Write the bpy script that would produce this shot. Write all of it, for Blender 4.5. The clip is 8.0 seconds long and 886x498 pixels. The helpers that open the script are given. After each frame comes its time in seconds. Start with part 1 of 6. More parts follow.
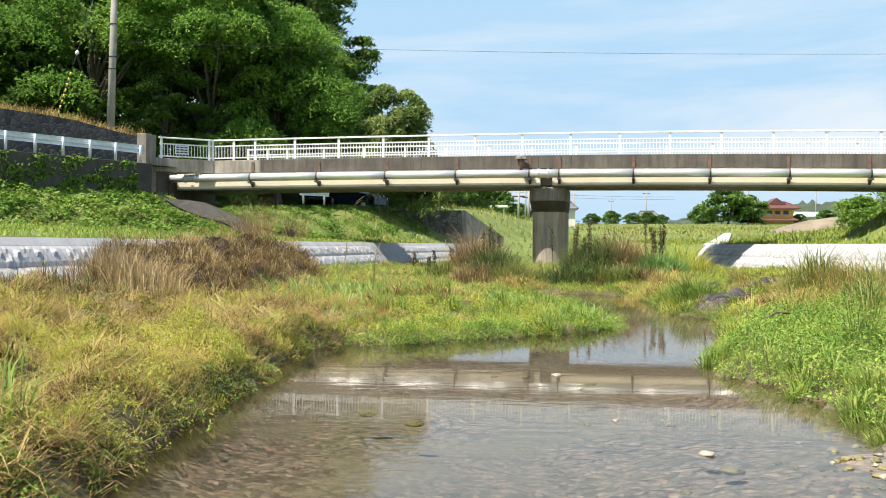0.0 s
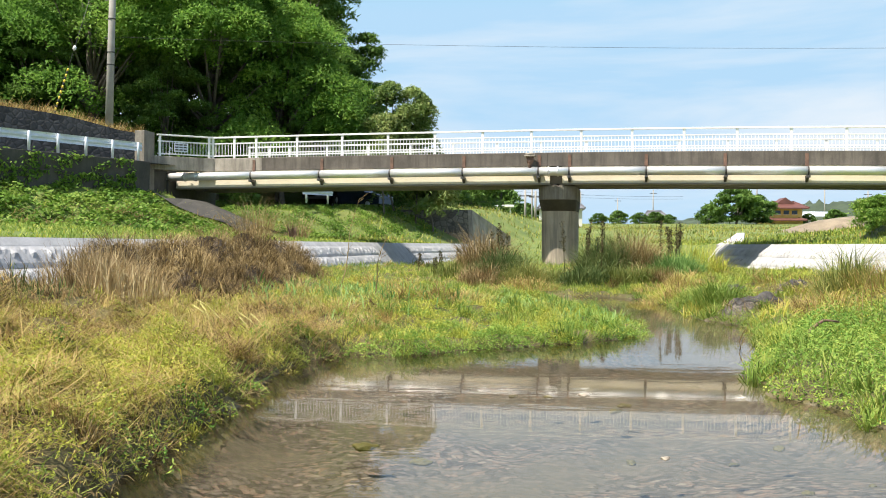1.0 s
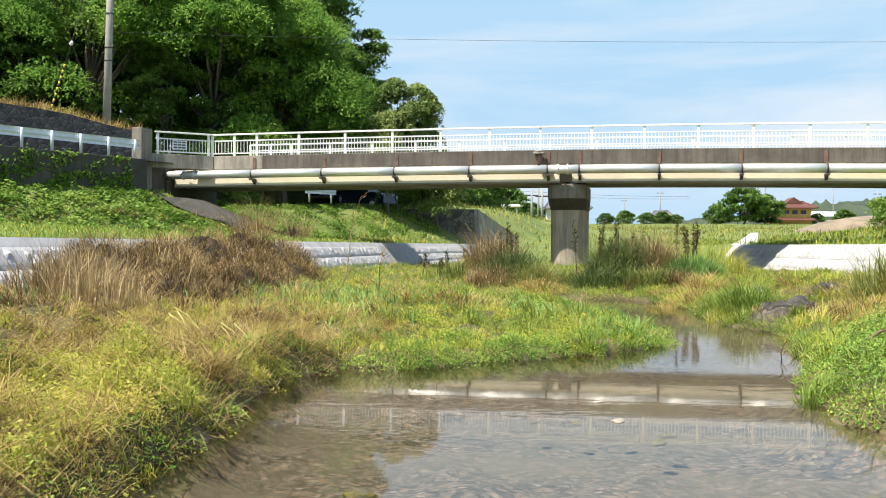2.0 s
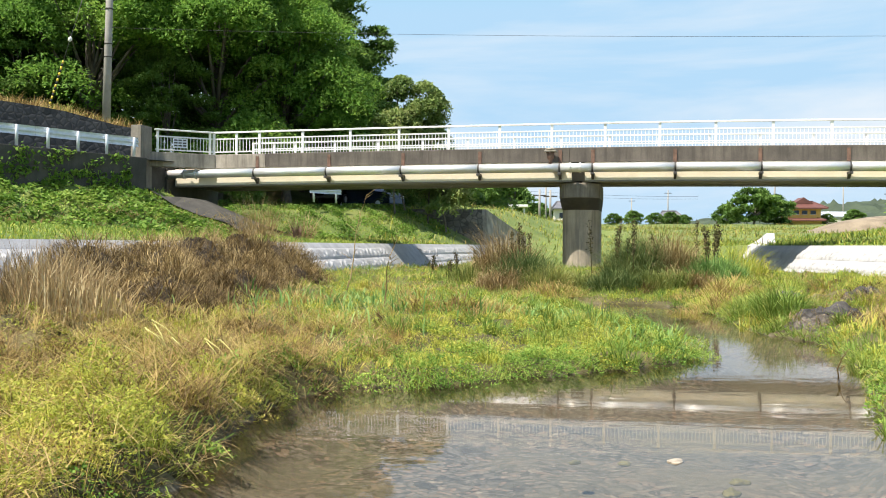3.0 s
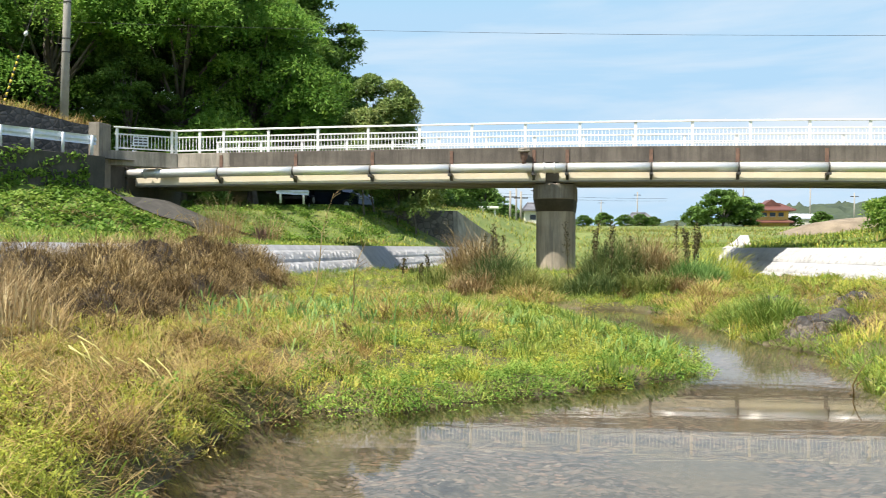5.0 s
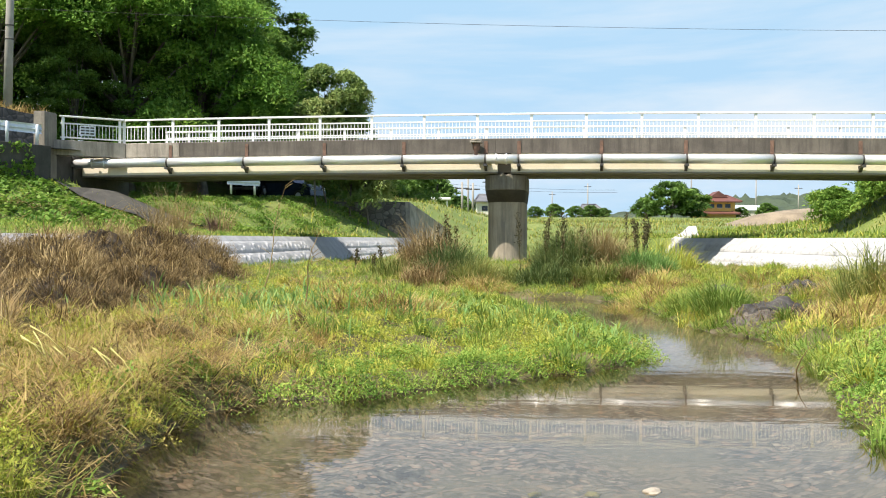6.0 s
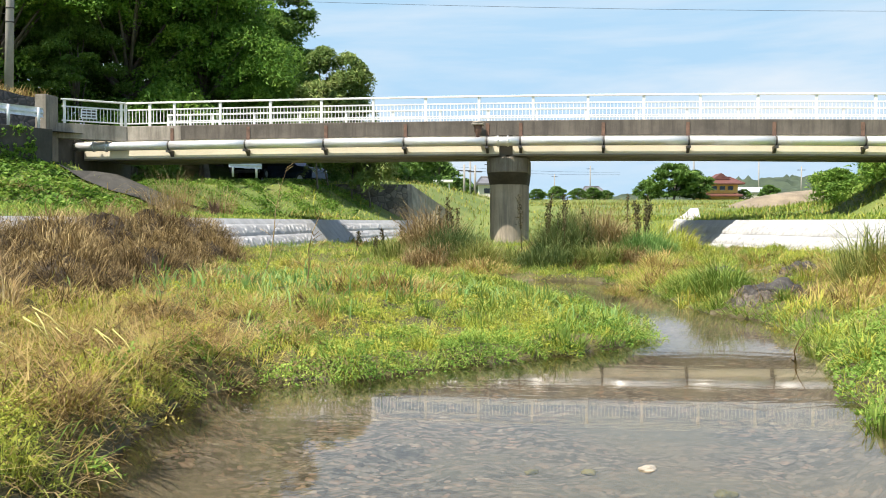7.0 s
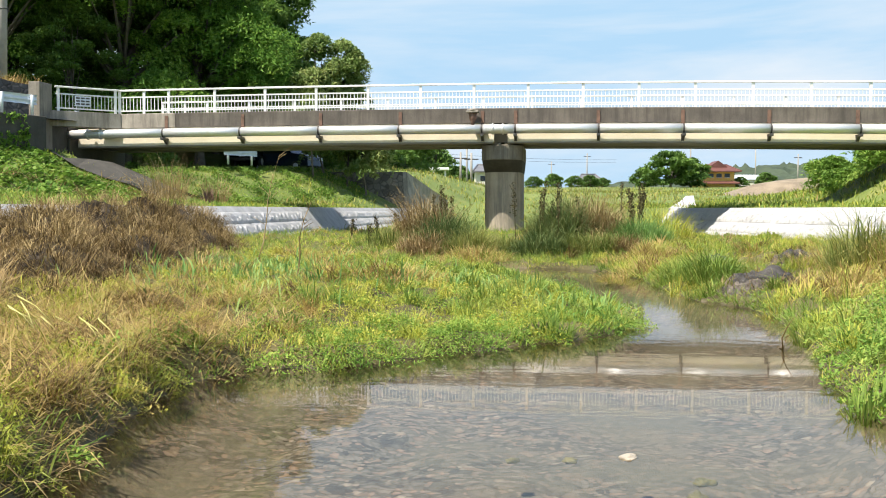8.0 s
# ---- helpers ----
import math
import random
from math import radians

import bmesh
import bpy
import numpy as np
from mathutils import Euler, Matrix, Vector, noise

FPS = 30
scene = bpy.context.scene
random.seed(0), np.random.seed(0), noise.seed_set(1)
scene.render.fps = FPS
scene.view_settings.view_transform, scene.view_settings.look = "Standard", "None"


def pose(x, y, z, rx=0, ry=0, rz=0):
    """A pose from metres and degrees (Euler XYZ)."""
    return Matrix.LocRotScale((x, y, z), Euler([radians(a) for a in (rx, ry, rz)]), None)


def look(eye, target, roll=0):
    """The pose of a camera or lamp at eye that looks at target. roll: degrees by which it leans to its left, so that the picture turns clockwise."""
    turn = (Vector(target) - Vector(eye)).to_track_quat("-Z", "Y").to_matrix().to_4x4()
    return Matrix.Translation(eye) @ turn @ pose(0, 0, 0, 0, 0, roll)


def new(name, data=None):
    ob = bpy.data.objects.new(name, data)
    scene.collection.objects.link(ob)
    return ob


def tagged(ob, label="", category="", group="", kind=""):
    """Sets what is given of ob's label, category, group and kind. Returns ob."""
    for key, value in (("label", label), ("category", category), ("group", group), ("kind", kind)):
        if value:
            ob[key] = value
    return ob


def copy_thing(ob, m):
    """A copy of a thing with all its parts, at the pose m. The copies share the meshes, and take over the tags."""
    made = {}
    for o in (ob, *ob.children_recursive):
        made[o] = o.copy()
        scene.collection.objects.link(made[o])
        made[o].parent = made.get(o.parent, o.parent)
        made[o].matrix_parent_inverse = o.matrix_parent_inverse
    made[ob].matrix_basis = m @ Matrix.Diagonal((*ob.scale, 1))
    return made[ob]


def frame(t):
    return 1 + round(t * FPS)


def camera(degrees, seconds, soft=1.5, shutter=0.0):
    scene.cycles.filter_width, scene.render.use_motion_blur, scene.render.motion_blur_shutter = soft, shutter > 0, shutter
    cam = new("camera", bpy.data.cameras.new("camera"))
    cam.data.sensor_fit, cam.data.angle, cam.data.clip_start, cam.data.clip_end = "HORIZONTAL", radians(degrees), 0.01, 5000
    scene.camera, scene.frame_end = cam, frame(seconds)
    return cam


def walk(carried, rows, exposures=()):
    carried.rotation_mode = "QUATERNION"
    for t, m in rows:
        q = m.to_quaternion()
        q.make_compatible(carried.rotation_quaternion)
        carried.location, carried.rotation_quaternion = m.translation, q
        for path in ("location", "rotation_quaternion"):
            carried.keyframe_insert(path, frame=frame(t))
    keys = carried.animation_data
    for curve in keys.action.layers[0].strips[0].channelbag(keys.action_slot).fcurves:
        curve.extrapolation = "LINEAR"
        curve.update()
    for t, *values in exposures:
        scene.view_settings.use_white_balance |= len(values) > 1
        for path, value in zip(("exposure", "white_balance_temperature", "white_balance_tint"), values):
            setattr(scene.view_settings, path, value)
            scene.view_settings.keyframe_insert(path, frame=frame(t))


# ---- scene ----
cam = camera(49.9, 8.0, soft=1.0, shutter=0.12)
PATH = [
    (0, (0.307, 1.371, 1.229), (0.174, 3.367, 1.229), 0.3),
    (0.5, (0.239, 1.955, 1.234), (0.101, 3.95, 1.234), 0.3),
    (1, (0.18, 2.553, 1.239), (0.036, 4.548, 1.239), 0.3),
    (1.5, (0.13, 3.153, 1.236), (-0.019, 5.147, 1.236), 0.3),
    (3, (-0.126, 4.9, 1.275), (-0.293, 6.893, 1.276), 0.3),
    (3.5, (-0.216, 5.481, 1.273), (-0.388, 7.474, 1.274), 0.3),
    (4, (-0.297, 5.925, 1.276), (-0.474, 7.917, 1.279), 0.3),
    (4.5, (-0.312, 6.022, 1.28), (-0.494, 8.014, 1.285), 0.3),
    (4.8, (-0.28, 5.975, 1.288), (-0.447, 7.968, 1.293), 0.3),
    (5, (-0.254, 5.936, 1.295), (-0.357, 7.933, 1.3), 0.3),
    (5.2, (-0.248, 5.897, 1.291), (-0.266, 7.897, 1.296), 0.2),
    (5.5, (-0.256, 5.883, 1.287), (-0.252, 7.883, 1.286), 0.2),
    (6.5, (-0.287, 5.835, 1.265), (-0.296, 7.835, 1.238), 0.2),
    (7, (-0.251, 5.825, 1.264), (-0.258, 7.825, 1.215), 0.1),
    (7.5, (-0.208, 5.825, 1.265), (-0.212, 7.824, 1.195), 0.1),
    (8, (-0.168, 5.822, 1.273), (-0.169, 7.82, 1.198), 0.1),
]
walk(cam, [(t, look(eye, target, roll)) for t, eye, target, roll in PATH])

# ---- world, sun ----
SUN_TO = Vector((-0.38, -0.31, 0.87)).normalized()
sun = new("sun", bpy.data.lights.new("sun", "SUN"))
sun.data.energy, sun.data.angle, sun.data.color = 4.8, radians(0.5), (1.0, 0.925, 0.83)
sun.matrix_world = look(SUN_TO * 200, (0, 0, 0))
scene.view_settings.exposure = 0.93

world = bpy.data.worlds.new("sky")
scene.world = world
world.use_nodes = True
wn = world.node_tree
wn.nodes.clear()


def wnode(kind, **values):
    n = wn.nodes.new(kind)
    for k, v in values.items():
        n.inputs[k].default_value = v
    return n


sky = wn.nodes.new("ShaderNodeTexSky")
sky.sky_type, sky.sun_disc = "NISHITA", False
sky.sun_elevation = math.asin(SUN_TO.z)
sky.sun_rotation = math.atan2(SUN_TO.x, SUN_TO.y)
sky.air_density, sky.dust_density, sky.ozone_density = 1.0, 0.15, 2.5
wco = wn.nodes.new("ShaderNodeTexCoord")
wmap = wn.nodes.new("ShaderNodeMapping")
wmap.inputs["Scale"].default_value = (1.0, 1.0, 5.5)
wmap.inputs["Rotation"].default_value = (0.0, radians(7), 0.0)
cloud = wnode("ShaderNodeTexNoise", Scale=1.7, Detail=7.0, Roughness=0.55, Distortion=0.4)
cramp = wn.nodes.new("ShaderNodeValToRGB")
cramp.color_ramp.elements[0].position, cramp.color_ramp.elements[0].color = 0.465, (0.0, 0.0, 0.0, 1)
cramp.color_ramp.elements[1].position, cramp.color_ramp.elements[1].color = 0.68, (0.9, 0.9, 0.9, 1)
cmix = wn.nodes.new("ShaderNodeMix")
cmix.data_type = "RGBA"
cmix.inputs["B"].default_value = (3.5, 3.75, 4.0, 1)
wbg = wnode("ShaderNodeBackground", Strength=0.13)
wout = wn.nodes.new("ShaderNodeOutputWorld")
wn.links.new(wco.outputs["Generated"], wmap.inputs["Vector"])
wn.links.new(wmap.outputs["Vector"], cloud.inputs["Vector"])
wn.links.new(cloud.outputs["Fac"], cramp.inputs["Fac"])
wn.links.new(cramp.outputs["Color"], cmix.inputs["Factor"])
cap = wn.nodes.new("ShaderNodeMix")
cap.data_type, cap.blend_type = "RGBA", "DARKEN"
cap.inputs["Factor"].default_value, cap.inputs["B"].default_value = 1.0, (1.95, 2.95, 3.9, 1)
wn.links.new(sky.outputs["Color"], cap.inputs["A"])
wn.links.new(cap.outputs["Result"], cmix.inputs["A"])
wn.links.new(cmix.outputs["Result"], wbg.inputs["Color"])
wn.links.new(wbg.outputs["Background"], wout.inputs["Surface"])


# ---- materials ----
def mat_base(name):
    m = bpy.data.materials.new(name)
    m.use_nodes = True
    nt = m.node_tree
    return m, nt, nt.nodes["Principled BSDF"], nt.nodes["Material Output"]


def ramp_node(nt, stops):
    r = nt.nodes.new("ShaderNodeValToRGB")
    els = r.color_ramp.elements
    while len(els) < len(stops):
        els.new(0.5)
    for e, (p, c) in zip(els, stops):
        e.position, e.color = p, (*c, 1)
    return r


def noise_node(nt, vec, scale, detail=4.0, rough=0.6):
    n = nt.nodes.new("ShaderNodeTexNoise")
    n.inputs["Scale"].default_value, n.inputs["Detail"].default_value, n.inputs["Roughness"].default_value = scale, detail, rough
    nt.links.new(vec, n.inputs["Vector"])
    return n


def math_node(nt, op, a, b):
    n = nt.nodes.new("ShaderNodeMath")
    n.operation = op
    for i, v in enumerate((a, b)):
        if isinstance(v, (int, float)):
            n.inputs[i].default_value = v
        else:
            nt.links.new(v, n.inputs[i])
    return n.outputs[0]


def mix_col(nt, fac, a, b, blend="MIX"):
    n = nt.nodes.new("ShaderNodeMix")
    n.data_type, n.blend_type = "RGBA", blend
    for key, v in (("Factor", fac), ("A", a), ("B", b)):
        if isinstance(v, (int, float)):
            n.inputs[key].default_value = v
        elif isinstance(v, tuple):
            n.inputs[key].default_value = (*v, 1)
        else:
            nt.links.new(v, n.inputs[key])
    return n.outputs["Result"]


def position(nt):
    return nt.nodes.new("ShaderNodeNewGeometry").outputs["Position"]


def rough_mat(name, dark, light, scale=3.0, fine=40.0, rough=0.85, bump=0.3, metal=0.0, streak=0.0, dirt=(0.05, 0.045, 0.04)):
    """Weathered surface: large stains, fine grain, optional vertical streaks."""
    m, nt, p, out = mat_base(name)
    pos = position(nt)
    big, small = noise_node(nt, pos, scale), noise_node(nt, pos, fine, 6.0, 0.7)
    fac = math_node(nt, "ADD", math_node(nt, "MULTIPLY", big.outputs["Fac"], 0.65), math_node(nt, "MULTIPLY", small.outputs["Fac"], 0.35))
    r = ramp_node(nt, [(0.32, dark), (0.66, light)])
    nt.links.new(fac, r.inputs["Fac"])
    col = r.outputs["Color"]
    if streak > 0:
        mp = nt.nodes.new("ShaderNodeMapping")
        mp.inputs["Scale"].default_value = (3.0, 3.0, 0.25)
        nt.links.new(pos, mp.inputs["Vector"])
        st = noise_node(nt, mp.outputs["Vector"], 1.6, 5.0, 0.7)
        sr = ramp_node(nt, [(0.45, (0, 0, 0)), (0.65, (1, 1, 1))])
        nt.links.new(st.outputs["Fac"], sr.inputs["Fac"])
        col = mix_col(nt, math_node(nt, "MULTIPLY", sr.outputs["Color"], streak), col, dirt)
    nt.links.new(col, p.inputs["Base Color"])
    p.inputs["Roughness"].default_value, p.inputs["Metallic"].default_value = rough, metal
    if bump:
        b = nt.nodes.new("ShaderNodeBump")
        b.inputs["Strength"].default_value, b.inputs["Distance"].default_value = bump, 0.02
        nt.links.new(small.outputs["Fac"], b.inputs["Height"])
        nt.links.new(b.outputs["Normal"], p.inputs["Normal"])
    return m


def leaf_mat(name, stops, spread=0.55, scale=0.6, rough=0.6, thin=0.35):
    """Leaves and blades: each one its own tint, drifting over the ground; some light passes through."""
    m, nt, p, out = mat_base(name)
    geo = nt.nodes.new("ShaderNodeNewGeometry")
    big = noise_node(nt, geo.outputs["Position"], scale, 3.0)
    wide = math_node(nt, "MULTIPLY", math_node(nt, "SUBTRACT", big.outputs["Fac"], 0.5), 1.9)
    small = noise_node(nt, geo.outputs["Position"], scale * 5.5, 3.0)
    tufts = math_node(nt, "MULTIPLY", math_node(nt, "SUBTRACT", small.outputs["Fac"], 0.5), 1.0)
    one = math_node(nt, "MULTIPLY", geo.outputs["Random Per Island"], spread)
    fac = math_node(nt, "ADD", math_node(nt, "ADD", math_node(nt, "ADD", wide, tufts), one), 0.5 - spread / 2)
    r = ramp_node(nt, stops)
    nt.links.new(fac, r.inputs["Fac"])
    nt.links.new(r.outputs["Color"], p.inputs["Base Color"])
    p.inputs["Roughness"].default_value = rough
    p.inputs["Specular IOR Level"].default_value = 0.15
    tr = nt.nodes.new("ShaderNodeBsdfTranslucent")
    nt.links.new(r.outputs["Color"], tr.inputs["Color"])
    mx = nt.nodes.new("ShaderNodeMixShader")
    mx.inputs[0].default_value = thin
    nt.links.new(p.outputs[0], mx.inputs[1])
    nt.links.new(tr.outputs[0], mx.inputs[2])
    nt.links.new(mx.outputs[0], out.inputs["Surface"])
    return m


def plain_mat(name, color, rough=0.5, metal=0.0, wear=0.12):
    m, nt, p, out = mat_base(name)
    n = noise_node(nt, position(nt), 4.0, 8.0, 0.7)
    r = ramp_node(nt, [(0.35, tuple(c * (1 - wear) for c in color)), (0.65, tuple(min(1, c * (1 + wear)) for c in color))])
    nt.links.new(n.outputs["Fac"], r.inputs["Fac"])
    nt.links.new(r.outputs["Color"], p.inputs["Base Color"])
    p.inputs["Roughness"].default_value, p.inputs["Metallic"].default_value = rough, metal
    return m


M_CONC = rough_mat("weathered_concrete", (0.20, 0.175, 0.14), (0.42, 0.37, 0.30), 1.2, 30, streak=0.55, dirt=(0.10, 0.085, 0.065))
M_FASCIA = rough_mat("stained_concrete", (0.065, 0.055, 0.045), (0.17, 0.145, 0.115), 1.0, 30, streak=0.6, dirt=(0.05, 0.042, 0.035))
M_PALECONC = rough_mat("pale_concrete", (0.27, 0.23, 0.17), (0.48, 0.41, 0.30), 0.8, 25, bump=0.15, streak=0.6, dirt=(0.11, 0.095, 0.075))
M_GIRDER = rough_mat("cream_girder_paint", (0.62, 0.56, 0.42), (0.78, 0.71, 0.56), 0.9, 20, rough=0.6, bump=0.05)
# darker copy of the girder tone: the shade under the deck is in the colour
M_SOFFIT = rough_mat("shaded_girder_underside", (0.16, 0.145, 0.12), (0.26, 0.235, 0.19), 0.9, 20, rough=0.7, bump=0.1)
M_WHITE = plain_mat("white_rail_paint", (0.80, 0.79, 0.75), 0.45, 0.0, 0.06)
M_STEEL = rough_mat("aluminium_jacket", (0.62, 0.61, 0.58), (0.80, 0.79, 0.76), 0.8, 18, rough=0.42, bump=0.05, metal=0.55)
M_RUST = rough_mat("rusty_steel", (0.09, 0.055, 0.04), (0.22, 0.125, 0.085), 6, 60, rough=0.9)
M_DARKSTEEL = plain_mat("dark_steel", (0.07, 0.065, 0.06), 0.6, 0.3)
M_GALV = plain_mat("galvanised_steel", (0.62, 0.66, 0.70), 0.5, 0.2)
# streaked old concrete, its base darkened to stand for shade by the bridge end
M_OLDWALL = rough_mat("stained_shaded_concrete", (0.03, 0.028, 0.023), (0.085, 0.078, 0.065), 1.2, 25, streak=0.5, dirt=(0.03, 0.03, 0.024))


def rubble_mat(name, joint, dark, light, scale):
    """Rough stones in a wall: each its own tone, recessed dark joints."""
    m, nt, p, out = mat_base(name)
    pos = position(nt)
    vor, edge = nt.nodes.new("ShaderNodeTexVoronoi"), nt.nodes.new("ShaderNodeTexVoronoi")
    edge.feature = "DISTANCE_TO_EDGE"
    for v in (vor, edge):
        v.inputs["Scale"].default_value = scale
        nt.links.new(pos, v.inputs["Vector"])
    tone = nt.nodes.new("ShaderNodeSeparateColor")
    nt.links.new(vor.outputs["Color"], tone.inputs["Color"])
    grain = noise_node(nt, pos, 12.0, 6.0, 0.7)
    r = ramp_node(nt, [(0.15, dark), (0.85, light)])
    nt.links.new(math_node(nt, "ADD", math_node(nt, "MULTIPLY", tone.outputs[0], 0.6), math_node(nt, "MULTIPLY", grain.outputs["Fac"], 0.4)), r.inputs["Fac"])
    gap = ramp_node(nt, [(0.0, (0.8, 0.8, 0.8)), (0.12, (0, 0, 0))])
    nt.links.new(edge.outputs["Distance"], gap.inputs["Fac"])
    nt.links.new(mix_col(nt, gap.outputs["Color"], r.outputs["Color"], joint), p.inputs["Base Color"])
    p.inputs["Roughness"].default_value = 0.9
    b = nt.nodes.new("ShaderNodeBump")
    b.inputs["Strength"].default_value, b.inputs["Distance"].default_value = 0.9, 0.12
    nt.links.new(math_node(nt, "ADD", math_node(nt, "MINIMUM", edge.outputs["Distance"], 0.2), math_node(nt, "MULTIPLY", grain.outputs["Fac"], 0.12)), b.inputs["Height"])
    nt.links.new(b.outputs["Normal"], p.inputs["Normal"])
    return m


M_STONEWALL = rubble_mat("dark_masonry", (0.03, 0.03, 0.026), (0.03, 0.03, 0.027), (0.10, 0.094, 0.084), 3.6)
M_WINGSTONE = rubble_mat("grey_field_stone", (0.07, 0.062, 0.05), (0.07, 0.062, 0.05), (0.22, 0.195, 0.155), 3.0)
M_BLOCK = rough_mat("white_revetment_concrete", (0.31, 0.305, 0.295), (0.51, 0.50, 0.485), 1.6, 30, rough=0.9, bump=0.4)
M_ASPHALT = rough_mat("asphalt", (0.035, 0.035, 0.036), (0.07, 0.07, 0.07), 2, 80)
M_BARK = rough_mat("bark", (0.06, 0.05, 0.04), (0.19, 0.165, 0.135), 3, 40, bump=0.7)
M_POLE = rough_mat("pole_concrete", (0.26, 0.24, 0.21), (0.38, 0.355, 0.31), 2, 40, bump=0.1)
M_BLACK = plain_mat("black_rubber", (0.02, 0.02, 0.02), 0.7)
M_YELLOW = plain_mat("yellow_sleeve", (0.75, 0.55, 0.05), 0.5)
M_GLASSDARK = plain_mat("dark_window_glass", (0.02, 0.025, 0.03), 0.08)
M_CARBLUE = plain_mat("dark_blue_car_paint", (0.03, 0.045, 0.075), 0.25, 0.3)
M_CARBLACK = plain_mat("black_car_paint", (0.015, 0.013, 0.013), 0.25, 0.3)
M_REDLAMP = plain_mat("red_tail_lamp", (0.45, 0.02, 0.03), 0.3)
M_ROOFRED = rough_mat("red_brown_roof_tiles", (0.09, 0.035, 0.028), (0.17, 0.065, 0.045), 1.0, 8, rough=0.6)
M_ROOFGREY = rough_mat("grey_roof_tiles", (0.09, 0.09, 0.095), (0.17, 0.17, 0.18), 1.0, 8, rough=0.6)
M_OCHRE = rough_mat("ochre_wall_render", (0.60, 0.36, 0.09), (0.72, 0.46, 0.14), 0.8, 10, bump=0.05)
M_CREAMWALL = rough_mat("cream_wall_render", (0.62, 0.58, 0.50), (0.75, 0.71, 0.62), 0.8, 10, bump=0.05)
M_STONE = rough_mat("river_stone", (0.22, 0.18, 0.13), (0.46, 0.40, 0.31), 8, 60, rough=0.6, bump=0.3)
M_MOSSSTONE = rough_mat("mossy_river_stone", (0.10, 0.09, 0.03), (0.28, 0.24, 0.09), 8, 60, rough=0.6, bump=0.3)
M_TARP = rough_mat("charred_heap", (0.015, 0.014, 0.013), (0.10, 0.09, 0.08), 6, 30, bump=0.8)
M_SOIL = rough_mat("bare_soil", (0.13, 0.10, 0.065), (0.30, 0.24, 0.16), 1.0, 20, bump=0.5)

M_STRAW = leaf_mat("straw", [(0.05, (0.17, 0.11, 0.045)), (0.4, (0.40, 0.28, 0.10)), (0.7, (0.55, 0.42, 0.17)), (1.0, (0.36, 0.38, 0.08))], 0.8, 0.8)
M_DEADBROWN = leaf_mat("dead_brown_stems", [(0.05, (0.06, 0.043, 0.02)), (0.4, (0.17, 0.118, 0.052)), (0.75, (0.32, 0.235, 0.105)), (1.0, (0.47, 0.36, 0.17))], 0.8, 0.9, 0.8, 0.2)
M_TANREED = leaf_mat("tan_reed", [(0.1, (0.20, 0.135, 0.06)), (0.6, (0.40, 0.29, 0.14)), (1.0, (0.54, 0.44, 0.24))], 0.7, 0.9, 0.7, 0.2)
M_YELGREEN = leaf_mat("yellow_green_grass", [(0.05, (0.21, 0.25, 0.04)), (0.4, (0.36, 0.40, 0.06)), (0.7, (0.49, 0.48, 0.08)), (1.0, (0.58, 0.46, 0.14))], 0.6, 0.7)
M_GREEN = leaf_mat("green_grass", [(0.05, (0.11, 0.18, 0.03)), (0.5, (0.22, 0.32, 0.06)), (0.95, (0.41, 0.43, 0.11))], 0.6, 0.8)
M_REEDGREEN = leaf_mat("reed_leaves", [(0.05, (0.10, 0.20, 0.05)), (0.5, (0.21, 0.36, 0.10)), (0.95, (0.36, 0.47, 0.16))], 0.6, 0.8)
M_WEED = leaf_mat("weed_leaves", [(0.05, (0.10, 0.20, 0.03)), (0.5, (0.21, 0.35, 0.06)), (0.95, (0.42, 0.48, 0.10))], 0.6, 0.8)
M_KUDZU = leaf_mat("vine_leaves", [(0.05, (0.08, 0.16, 0.025)), (0.5, (0.165, 0.29, 0.045)), (0.95, (0.31, 0.40, 0.085))], 0.6, 0.5)
M_TREELEAF = leaf_mat("tree_leaves", [(0.0, (0.07, 0.155, 0.026)), (0.5, (0.165, 0.31, 0.052)), (1.0, (0.31, 0.45, 0.085))], 0.5, 0.25, 0.6, 0.45)
M_DARKLEAF = leaf_mat("dark_tree_leaves", [(0.0, (0.06, 0.115, 0.026)), (0.5, (0.115, 0.205, 0.043)), (1.0, (0.20, 0.31, 0.07))], 0.5, 0.3)
M_BAMBOO = leaf_mat("bamboo_leaves", [(0.0, (0.10, 0.17, 0.045)), (0.5, (0.20, 0.28, 0.08)), (1.0, (0.33, 0.36, 0.13))], 0.5, 0.35)
M_TALL = leaf_mat("tall_weed_leaves", [(0.05, (0.09, 0.14, 0.03)), (0.5, (0.23, 0.27, 0.07)), (0.95, (0.42, 0.39, 0.13))], 0.6, 0.8)
M_SEDGE = leaf_mat("dark_sedge", [(0.05, (0.055, 0.09, 0.028)), (0.5, (0.125, 0.18, 0.055)), (0.95, (0.25, 0.28, 0.10))], 0.6, 0.8)
M_SEED = leaf_mat("dock_seed_heads", [(0.1, (0.04, 0.038, 0.018)), (0.9, (0.14, 0.115, 0.05))], 0.8, 0.8, 0.8, 0.1)
M_STALK = plain_mat("pale_stalk", (0.50, 0.46, 0.15), 0.6)


# ---- mesh helpers ----
def mesh_from(name, verts, faces, mat, smooth=False):
    me = bpy.data.meshes.new(name)
    me.from_pydata([tuple(v) for v in verts], [], [tuple(f) for f in faces])
    me.materials.append(mat)
    if smooth:
        me.polygons.foreach_set("use_smooth", [True] * len(me.polygons))
    me.update()
    return me


def put(name, me, parent=None, m=None, label=""):
    ob = new(name, me)
    if parent is not None:
        ob.parent = parent
    if m is not None:
        ob.matrix_basis = m
    return tagged(ob, label)


